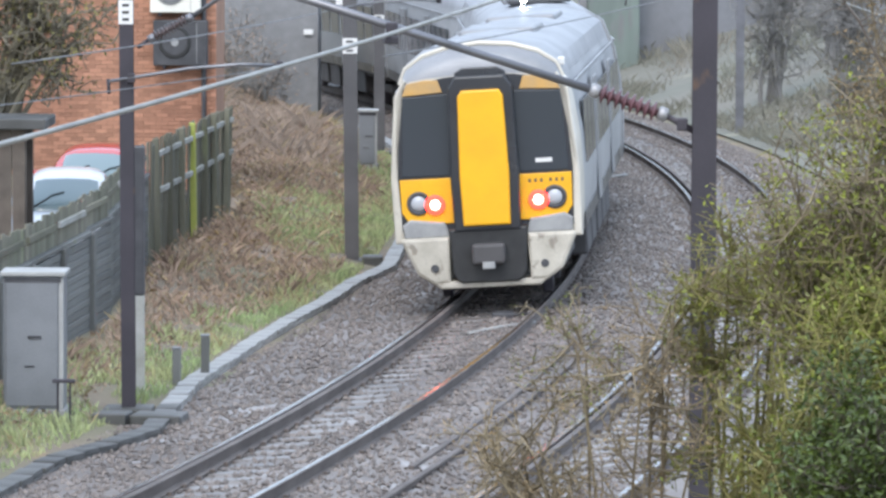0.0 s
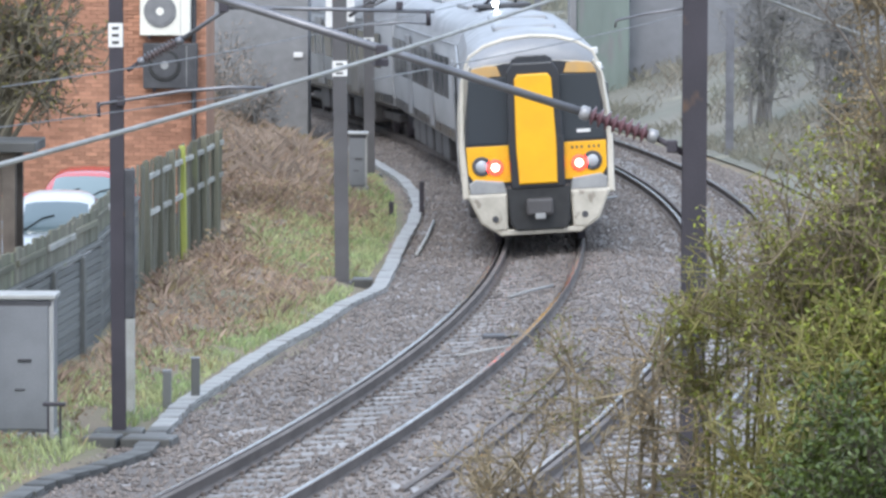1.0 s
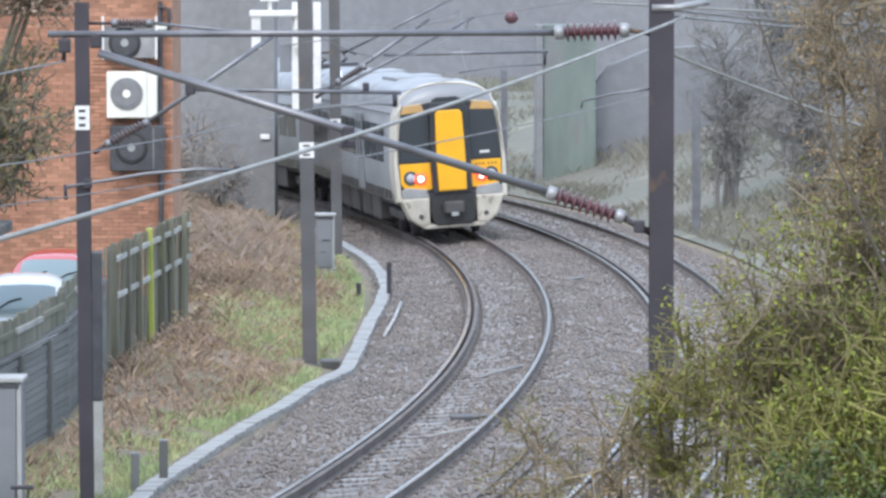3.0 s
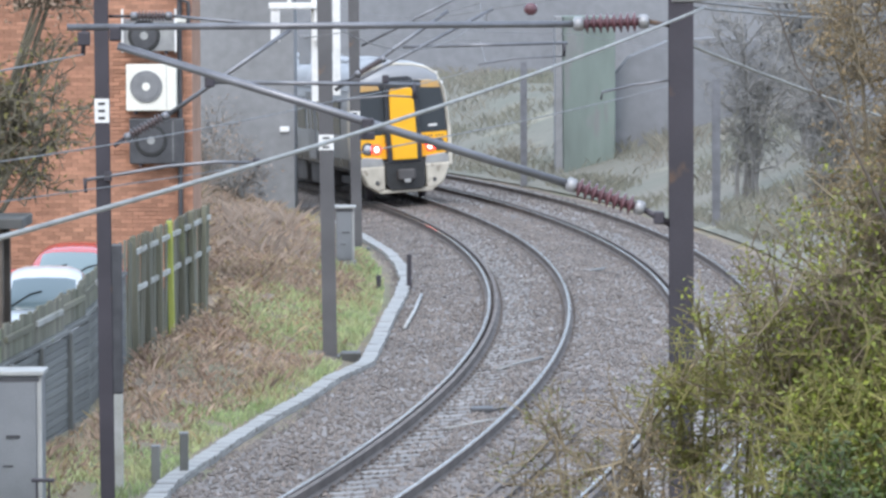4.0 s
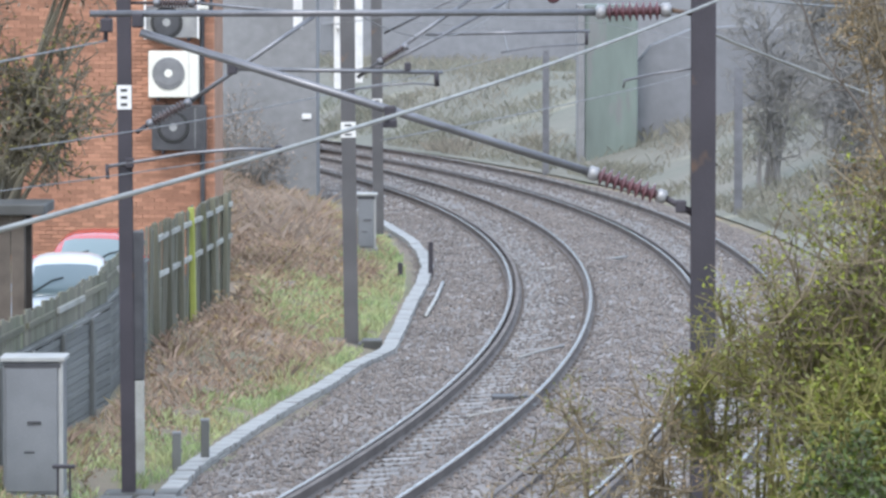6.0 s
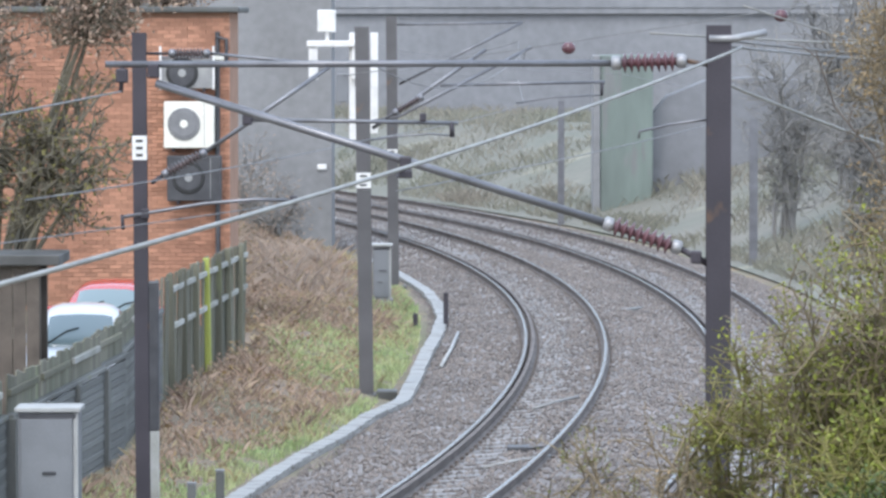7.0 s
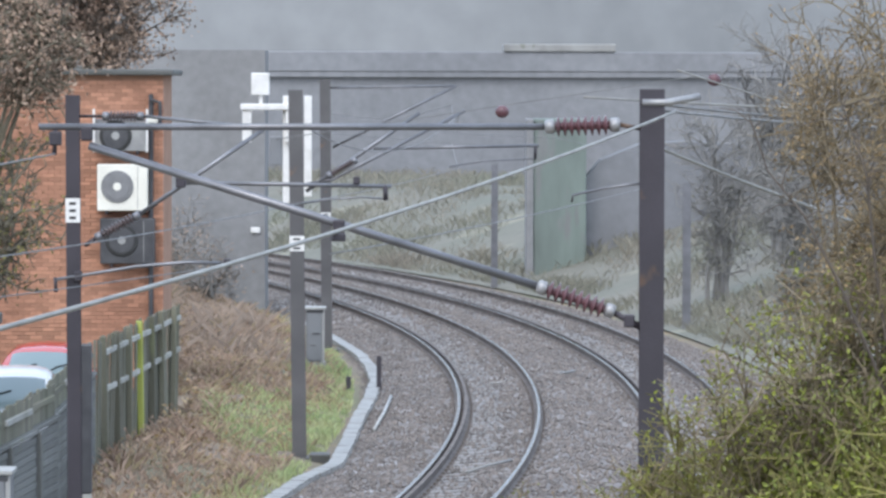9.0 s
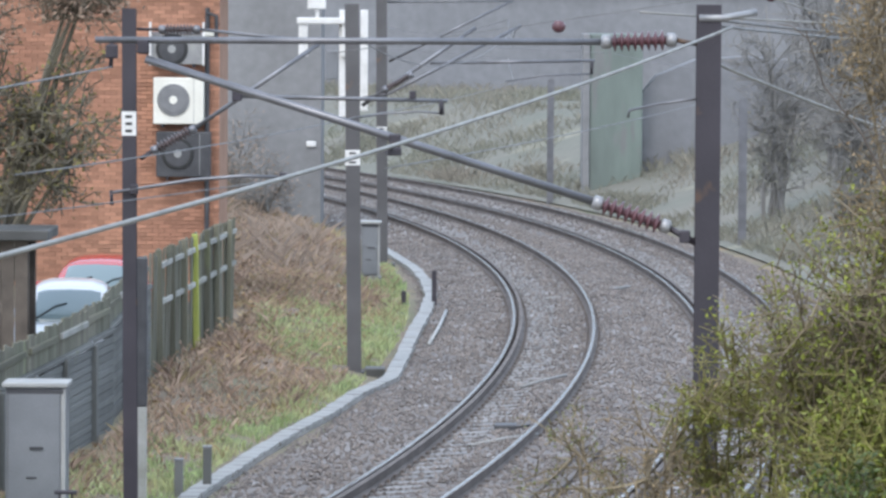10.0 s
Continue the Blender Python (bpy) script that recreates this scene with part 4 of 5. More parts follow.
def build_far():
    a = tagged(empty("retaining_wall"), "tall dark grey brick wall at the inside of the curve", "wall", kind="structure")
    part("wall", box(-16, -4.05, 131, 134, -0.2, 7.0), DARKWALL, a)
    sg = part("sign", box(-4.44, -4.18, 130.93, 130.99, 2.02, 2.17, 0.02), PLATE, a, "small white sign")
    v = tagged(empty("viaduct"), "long viaduct wall with parapet beyond the curve, mist painted in as pale grey", "viaduct", kind="structure")
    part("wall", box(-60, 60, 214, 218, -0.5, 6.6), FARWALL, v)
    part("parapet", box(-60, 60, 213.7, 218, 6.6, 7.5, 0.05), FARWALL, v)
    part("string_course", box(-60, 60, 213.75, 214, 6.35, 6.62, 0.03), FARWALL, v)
    part("coping", box(4, 9.0, 213.6, 218.1, 7.5, 7.85, 0.05), CONCRETE, v, "pale coping stones")
    g = tagged(empty("bridge_pier"), "green algae-stained bridge pier in the mist", "pier", kind="structure")
    part("shaft", box(3.75, 5.4, 150, 153, -0.3, 5.0, 0.04), FARGREEN, g)
    part("pilaster", box(3.52, 3.748, 149.9, 152, -0.3, 5.0, 0.03), DARKWALL, g, "dull grey edge of the pier")
    part("wing", slab([(5.4, -0.3), (30, -0.3), (30, 3.4), (12, 4.1), (8.5, 4.3), (7.1, 4.2), (5.9, 3.7), (5.4, 3.1)], 151, 153), FARWALL, g, "grey wing wall with a curved top")
    # woods far behind, one sheet whose pale grey is painted haze
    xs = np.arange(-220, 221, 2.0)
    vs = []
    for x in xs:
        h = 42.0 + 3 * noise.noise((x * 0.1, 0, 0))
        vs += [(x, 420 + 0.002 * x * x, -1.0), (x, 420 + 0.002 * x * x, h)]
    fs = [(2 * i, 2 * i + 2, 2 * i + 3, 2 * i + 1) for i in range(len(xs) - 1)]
    tagged(new("backdrop", mesh_of("backdrop", vs, fs, HAZEWOOD)), "woods in the far distance with mist painted on as pale grey", "backdrop", kind="structure")
    # outer bank
    vs, fs = [], []
    offs, arcs = np.linspace(6.3, 46, 24), np.arange(-40, 130, 3.0)
    for s in arcs:
        for o in offs:
            p = on_line(s, o)
            vs.append((p.x, p.y, ground_z(p.x, p.y) + 0.05))
    n = len(offs)
    for j in range(len(arcs) - 1):
        for i in range(n - 1):
            fs.append((j * n + i, j * n + i + 1, (j + 1) * n + i + 1, (j + 1) * n + i))
    tagged(new("outer_bank", mesh_of("outer_bank", vs, fs, FARBANK, True)), "pale misty grass bank outside the curve", "bank", kind="structure")


# ---- the train: four cars, the rear cab towards the camera ----
def body_section(s, top, power=0.8):
    """Half-open outline (x, z) of the body, scaled in width by s and with its roof at top."""
    w = 1.40 * s
    pts = [(-w * 0.955, 0.95), (-w * 0.985, 1.3), (-w, 1.75), (-w * 0.985, 2.4), (-w * 0.93, 3.0), (-w * 0.86, 3.25)]
    for k in range(1, 8):
        a = math.pi * k / 8
        pts.append((-w * 0.86 * math.cos(a), 3.25 + (top - 3.25) * math.sin(a) ** power))
    return pts + [(-x, z) for x, z in pts[5::-1]]


def loft(sections):
    bm = bmesh.new()
    rings = [[bm.verts.new((x, y, z)) for x, z in pts] for y, pts in sections]
    for a, b in zip(rings, rings[1:]):
        for i in range(len(a)):
            j = (i + 1) % len(a)
            f = bm.faces.new((a[i], a[j], b[j], b[i]))
            f.smooth = True
    bm.faces.new(rings[0])
    bm.faces.new(rings[-1][::-1])
    bmesh.ops.recalc_face_normals(bm, faces=bm.faces)
    return bm


def build_car(cab, label):
    c = tagged(empty("train_car"), label, "train car", "cars of the train")
    L = 19.9
    secs = []
    if cab:
        secs += [(0.0, body_section(0.92, 3.36, 0.95)), (0.05, body_section(0.95, 3.53, 0.95)), (0.13, body_section(0.97, 3.67, 0.95)), (0.25, body_section(0.985, 3.78, 0.95)), (0.42, body_section(0.995, 3.86, 0.93)), (0.8, body_section(1.0, 3.90, 0.88)), (2.2, body_section(1.0, 3.86, 0.82))]
    else:
        secs += [(0.0, body_section(0.985, 3.80)), (0.08, body_section(1.0, 3.84))]
    secs += [(L - 0.08, body_section(1.0, 3.84)), (L, body_section(0.985, 3.80))]
    shell = part("body_shell", loft(secs), [TRAINGREY, ROOFGREY, TRAINWHITE], c)
    for p in shell.data.polygons:
        p.material_index = 1 if p.center.z > 3.24 else (2 if p.center.y < 0.75 and cab else 0)
    y0 = 1.0 if cab else 0.3
    for sx in (-1, 1):
        # doors and windows along the side
        for dy in (6.3, 13.2):
            for k in (0, 0.66):
                d = part("door", box(-0.012, 0.012, dy + k, dy + k + 0.64, 1.05, 3.0, 0.008, pose(sx * 1.405, 0, 0)), ROOFGREY, c, "pale sliding door leaf")
                part("door_window", box(-0.016, 0.016, dy + k + 0.14, dy + k + 0.5, 1.9, 2.8, 0.01, pose(sx * 1.403, 0, 0)), GLASS, d)
        for wy, wl in ((1.9, 1.3), (3.4, 1.2), (4.8, 1.2), (8.0, 1.5), (9.7, 1.5), (11.4, 1.5), (14.9, 1.4), (16.5, 1.4), (18.0, 1.3)):
            part("window", box(-0.012, 0.012, wy, wy + wl, 1.88, 2.82, 0.01, pose(sx * 1.392, 0, 0)), GLASS, c)
        part("side_stripe", box(-0.01, 0.01, y0, L - 0.2, 1.0, 1.22, 0.004, pose(sx * 1.372, 0, 0)), BLACK, c, "dark lower stripe")
        part("gutter", box(-0.02, 0.02, y0, L - 0.2, 3.10, 3.14, 0.005, pose(sx * 1.30, 0, 0)), ROOFGREY, c)
        for k, yy in enumerate((4.6, 6.8, 9.4, 11.6, 13.6)):
            part("equipment_box", box(sx * 0.5 if sx > 0 else -1.25, 1.25 if sx > 0 else -0.5, yy, yy + 1.7, 0.32, 0.93, 0.04), UNDER, c)
    part("underframe", box(-1.2, 1.2, 0.5, L - 0.3, 0.82, 0.96, 0.02), UNDER, c)
    for by in (2.9, L - 2.9):
        b = part("bogie", box(-1.05, 1.05, by - 1.5, by + 1.5, 0.42, 0.66, 0.05), UNDER, c)
        for wy in (-1.2, 1.2):
            for sx in (-0.75, 0.75):
                part("wheel", turned([(-0.065, 0.40), (0.03, 0.40), (0.045, 0.43), (0.07, 0.43)][::1], 24, (sx, by + wy, 0.42), (0 if sx else 1, by + wy, 0.42)), STEEL, b, "", True)
    for ry in (5.0, 12.5):
        part("roof_unit", box(-0.6, 0.6, ry, ry + 3.0, 3.72, 3.87, 0.06), ROOFGREY, c)
    part("gangway", box(-0.55, 0.55, L, L + 0.38, 1.0, 3.1, 0.05), BLACK, c, "black ribbed gangway")
    return c


def build_cab(c):
    """The rear cab face: gangway door, screens, lamps, skirt and coupler."""
    for sx in (-1, 1):
        P = lambda pts: [(sx * x, z) for x, z in (pts if sx > 0 else pts[::-1])]
        part("cab_mask", slab(P([(0.0, 1.12), (1.25, 1.12), (1.27, 1.9), (1.20, 3.08), (1.08, 3.24), (0.5, 3.34), (0.0, 3.36)]), -0.03, 0.06, 0.01), BLACK, c, "black surround of the cab front")
        part("windscreen", slab(P([(0.48, 1.92), (1.21, 1.92), (1.15, 3.07), (0.46, 3.10)]), -0.05, -0.025, 0.01), GLASS, c, "dark cab windscreen")
        pl = part("yellow_panel", slab(P([(0.47, 1.22), (1.12, 1.22), (1.24, 1.40), (1.25, 1.88), (0.48, 1.88)]), -0.055, -0.025, 0.012), YELLOW, c, "yellow lamp panel")
        part("yellow_brow", slab(P([(0.56, 3.12), (1.15, 3.09), (1.07, 3.27), (0.80, 3.31), (0.62, 3.30)]), -0.05, -0.025, 0.01), BROW, c, "yellow panel over the windscreen")
        part("pillar", slab(P([(1.22, 0.95), (1.36, 0.95), (1.375, 1.9), (1.27, 3.08), (1.12, 3.34), (1.08, 3.30), (1.20, 3.08), (1.27, 1.9)]), -0.035, 0.3, 0.035), TRAINWHITE, c, "white corner pillar")
        hs = part("lamp_housing", turned([(0, 0.175), (0.03, 0.17), (0.035, 0.13), (0.02, 0.12)], 24, (sx * 0.99, -0.05, 1.53), (sx * 0.99, -1, 1.53)), DARKPLASTIC, c, "round headlamp housing", True)
        part("lamp_lens", turned([(0, 0.12), (0.03, 0.10), (0.045, 0.03)], 20, (sx * 0.99, -0.055, 1.53), (sx * 0.99, -1, 1.53)), LENS, hs, "unlit clear headlamp", True)
        tl = part("tail_lamp", turned([(0, 0.15), (0.025, 0.145), (0.03, 0.11)], 24, (sx * 0.75, -0.06, 1.50), (sx * 0.75, -1, 1.50)), TAIL, c, "lit red tail lamp", True)
        part("lamp_core", turned([(0, 0.078), (0.03, 0.065), (0.04, 0.02)], 20, (sx * 0.75, -0.075, 1.50), (sx * 0.75, -1, 1.50)), CORE, tl, "bright lamp centre", True)
        part("lamp_shroud", slab(P([(0.55, 1.02), (1.22, 1.02), (1.24, 1.22), (1.12, 1.30), (0.62, 1.24)]), -0.10, 0.05, 0.03), MIDGREY, c, "grey fairing under the lamps")
        part("skirt", slab(P([(0.58, 0.36), (0.82, 0.34), (1.06, 0.50), (1.27, 0.98), (1.25, 1.03), (0.56, 1.03)]), -0.14, 0.5, 0.05), SKIRT, c, "dirty white front skirt")
        part("jumper_socket", turned([(0, 0.06), (0.02, 0.055)], 14, (sx * 0.80, -0.14, 0.58), (sx * 0.80, -1, 0.58)), DARKPLASTIC, c)
    part("skirt_bar", slab([(-0.72, 0.27), (0.72, 0.27), (0.86, 0.38), (-0.86, 0.38)], -0.12, 0.5, 0.03), SKIRT, c, "dirty white lower skirt bar")
    part("gangway_door", slab([(-0.34, 1.18), (0.34, 1.18), (0.36, 1.9), (0.33, 3.05), (0.27, 3.14), (-0.27, 3.14), (-0.33, 3.05), (-0.36, 1.9)], -0.30, -0.02, 0.03), YELLOW, c, "bright yellow gangway door")
    part("gangway_surround", slab([(-0.48, 1.10), (0.48, 1.10), (0.50, 1.9), (0.47, 3.18), (0.36, 3.34), (-0.36, 3.34), (-0.47, 3.18), (-0.50, 1.9)], -0.22, 0.0, 0.03), BLACK, c, "black gangway surround")
    part("display_recess", slab([(-0.40, 3.20), (0.40, 3.20), (0.36, 3.40), (0.25, 3.46), (-0.25, 3.46), (-0.36, 3.40)], -0.06, 0.14, 0.02), BLACK, c, "dark recess over the gangway door")
    part("coupler_recess", slab([(-0.40, 0.345), (0.40, 0.345), (0.49, 0.40), (0.54, 0.50), (0.57, 1.14), (-0.57, 1.14), (-0.54, 0.50), (-0.49, 0.40)], -0.19, 0.3, 0.03), INK, c, "black coupler recess")
    cp = part("coupler", box(-0.24, 0.24, -0.42, -0.1, 0.62, 0.92, 0.05), UNDER, c, "dark automatic coupler")
    part("coupler_plate", box(-0.09, 0.09, -0.45, -0.42, 0.56, 0.66, 0.01), MIDGREY, cp)
    for k in range(6):
        part("mark", box(0.62 + k * 0.085 + (0.05 if k > 2 else 0), 0.655 + k * 0.085 + (0.05 if k > 2 else 0), -0.060, -0.0555, 1.755, 1.805), UNDER, c, "small dark marking on the yellow panel")
    part("screen_label", box(0.74, 0.98, -0.054, -0.0505, 2.04, 2.10), PLATE, c, "small white strip inside the windscreen")
    # cream tube standing in for the sky's bright reflection on the roof edge
    rim = [p for p in body_section(0.985, 3.80, 0.95) if p[1] > 3.2]
    part("roof_rim", tube([(x, 0.27, z) for x, z in rim], 0.04), TRAINWHITE, c, "cream tube imitating the sky's reflection along the cab roof edge")
    for x, y, z in ((1.20, 0.12, 3.20), (1.16, 0.62, 3.46)):
        part("side_lamp", box(x - 0.055, x + 0.055, y, y + 0.1, z - 0.06, z + 0.06, 0.02), PLATE, c, "small white side lamp")


def build_pantograph(c):
    p = part("pantograph", box(-0.6, 0.6, 2.0, 3.6, 3.84, 3.93, 0.02), DARKPLASTIC, c, "raised pantograph with a bright spark")
    for sx in (-1, 1):
        part("lower_arm", tube([(sx * 0.35, 3.4, 3.9), (sx * 0.3, 2.2, 4.05)], 0.035), STEEL, p)
        part("upper_arm", tube([(sx * 0.3, 2.2, 4.05), (sx * 0.4, 3.3, 4.22)], 0.025), STEEL, p)
    part("head", tube([(-0.8, 3.3, 4.12), (-0.6, 3.3, 4.23), (0.6, 3.3, 4.23), (0.8, 3.3, 4.12)], 0.03), STEEL, p)
    part("spark", turned([(-0.09, 0.02), (-0.05, 0.05), (0, 0.065), (0.05, 0.045), (0.09, 0.012)], 16, (-0.35, 0.5, 4.0), (-0.35, 0.5, 6)), ARC, p, "bright white electric spark", True)
    for s, x, z in ((-0.2, -0.40, 3.84),):
        part("spark", turned([(-0.035, 0.01), (0, 0.03), (0.035, 0.01)], 12, (x, s, z), (x, s, 6)), ARC, p, "small white spark", True)


def train_arc(t):
    """How far along the curve the rear of the train stands."""
    return -25.3 + 16.4 * t - 0.18 * t * t


def car_pose(arc):
    a, b = on_line(arc + 2.9), on_line(arc + 17.0)
    d = (b - a).normalized()
    rz = -math.degrees(math.atan2(d.x, d.y))
    p = a - d * 2.9 - Vector((d.y, -d.x, 0)) * 0.085 * (1 - smooth_step(-27, 6, arc))
    return pose(p.x, p.y, CANT / 2, 0, 0, rz) @ pose(0, 0, 0, 0, -TILT, 0)


# ---- plants ----
def grow(base, blobs, seed, tip=0.0022, thick=6.0, limbs=7, shoots=7, twigs=4, spread=0.8, sides=4):
    """Stems from the foot into ellipsoids (centre, radii, stems); limbs, side shoots and twigs that fan out within them, all nearly straight.
    Returns the wood and the places along the twigs, with their ellipsoid's number."""
    rnd = np.random.RandomState(seed)
    base = np.array(base, float)
    lines, ends = [], []

    def bent(a, b, n, curve):
        mid = (a + b) / 2 + rnd.normal(size=3) * curve * np.linalg.norm(b - a)
        t = np.linspace(0, 1, n + 1)[:, None]
        return (1 - t) ** 2 * a + 2 * t * (1 - t) * mid + t * t * b

    def way(d, out, wide):
        v = d * 0.7 + rnd.normal(size=3) * wide + out + np.array([0, 0, 0.12])
        return v / np.linalg.norm(v)
    for k, (c, r, n) in enumerate(blobs):
        c, r = np.array(c, float), np.array(r, float)
        size = r.mean()

        def branch(start, d, length, wide):
            """A straight shoot from start that stays in the ellipsoid, or None."""
            for _ in range(5):
                out = (start - c) / r
                e = start + way(d, out * 0.35, wide) * length * rnd.uniform(0.55, 1.1)
                if np.linalg.norm((e - c) / r) < rnd.uniform(0.95, 1.2):
                    return e
            return None
        for _ in range(n):
            v = rnd.normal(size=3)
            goal = c + v / np.linalg.norm(v) * r * rnd.uniform(0.1, 0.8)
            foot = base + np.array([*(rnd.normal(size=2) * 0.15), 0])
            knee = foot + (goal - foot) * np.array([0.3, 0.3, 0.6]) + rnd.normal(size=3) * 0.1 * size
            t = np.linspace(0, 1, 15)[:, None]
            main = (1 - t) ** 2 * foot + 2 * t * (1 - t) * knee + t * t * goal
            lines.append((main, tip * thick * (1 - t[:, 0]) ** 0.8 + tip * 1.6))
            near = [i for i in range(4, 15) if np.linalg.norm((main[i] - c) / r) < 1.05] or [13, 14]
            for _ in range(limbs):
                i = near[rnd.randint(len(near))]
                d = main[min(i + 1, 14)] - main[i - 1]
                d /= np.linalg.norm(d)
                e = branch(main[i], d * 0.4, size * 0.75, spread)
                if e is None:
                    continue
                limb = bent(main[i], e, 5, 0.07)
                lines.append((limb, np.linspace(tip * 2.6, tip * 1.3, 6)))
                ld = (limb[-1] - limb[0]) / np.linalg.norm(limb[-1] - limb[0])
                for _ in range(shoots):
                    j = rnd.randint(1, 6)
                    e = branch(limb[j], ld, size * 0.36, spread * 0.75)
                    if e is None:
                        continue
                    side = bent(limb[j], e, 3, 0.05)
                    lines.append((side, np.linspace(tip * 1.5, tip * 0.9, 4)))
                    sd = (side[-1] - side[0]) / (np.linalg.norm(side[-1] - side[0]) + 1e-9)
                    ends += [(side[-1], k), (side[2], k)]
                    for _ in range(twigs):
                        w0 = side[rnd.randint(1, 4)]
                        w1 = w0 + way(sd, 0.0, spread * 0.8) * rnd.uniform(0.05, 0.2) * size
                        lines.append((np.array([w0, w1]), np.array([tip, tip * 0.7])))
                        ends += [(w1, k), ((w0 + w1) / 2, k)]
    vs, fs, n0 = [], [], 0
    ang = np.arange(sides) * 2 * math.pi / sides
    ca, sa = np.cos(ang)[None, :, None], np.sin(ang)[None, :, None]
    for pts, rad in lines:
        d = np.gradient(pts, axis=0)
        d /= np.linalg.norm(d, axis=1)[:, None] + 1e-9
        u = np.cross(d, (0.31, 0.87, 0.38))
        u /= np.linalg.norm(u, axis=1)[:, None] + 1e-9
        w = np.cross(d, u)
        vs.append((pts[:, None] + np.asarray(rad)[:, None, None] * (ca * u[:, None] + sa * w[:, None])).reshape(-1, 3))
        m = len(pts)
        for i in range(m - 1):
            for q in range(sides):
                a, b = n0 + i * sides + q, n0 + i * sides + (q + 1) % sides
                fs.append((a, b, b + sides, a + sides))
        n0 += m * sides
    return np.concatenate(vs), fs, ends


def leaf_mesh(name, spots, size, rnd, material, bend=0.35):
    """Many small folded leaves, two facets each, at the given places."""
    spots = np.asarray(spots)
    n = len(spots)
    q = rnd.normal(size=(n, 3))
    q /= np.linalg.norm(q, axis=1)[:, None]
    r = np.cross(q, rnd.normal(size=(n, 3)))
    r /= np.linalg.norm(r, axis=1)[:, None]
    w = np.cross(q, r)
    s = (size * rnd.uniform(0.6, 1.35, n))[:, None]
    a, b = spots, spots + q * s
    c, d = spots + q * s * 0.5 + r * s * 0.24 + w * s * bend * 0.4, spots + q * s * 0.5 - r * s * 0.24 + w * s * bend * 0.4
    v = np.stack([a, c, b, d], 1).reshape(-1, 3)
    i = np.arange(n)[:, None] * 4
    f = np.concatenate([i + (0, 1, 2), i + (0, 2, 3)])
    return mesh_of(name, v.tolist(), f.tolist(), material)


def shrub(name, base, blobs, seed, wood, foliage, label, category, **how):
    """foliage: for each ellipsoid (material, leaves a twig, leaf size, spread) or None."""
    rnd = np.random.RandomState(seed + 1)
    v, f, ends = grow(base, blobs, seed, **how)
    top = tagged(empty(name), label, category)
    me = mesh_of("trunk", v.tolist(), f, wood)
    ob = new("trunk", me)
    ob.parent = top
    sets = {}
    for p, k in ends:
        if foliage[k]:
            m, count, size, spread = foliage[k]
            n = rnd.poisson(count)
            if n:
                sets.setdefault((m.name, size), [m, []])[1].append(p + rnd.normal(size=(n, 3)) * spread)
    for (_, size), (m, spots) in sets.items():
        ob = new("crown", leaf_mesh("crown", np.concatenate(spots), size, rnd, m))
        ob.parent = top
        tagged(ob, m.name.replace("_", " ") + " clusters on the twigs")
    return top


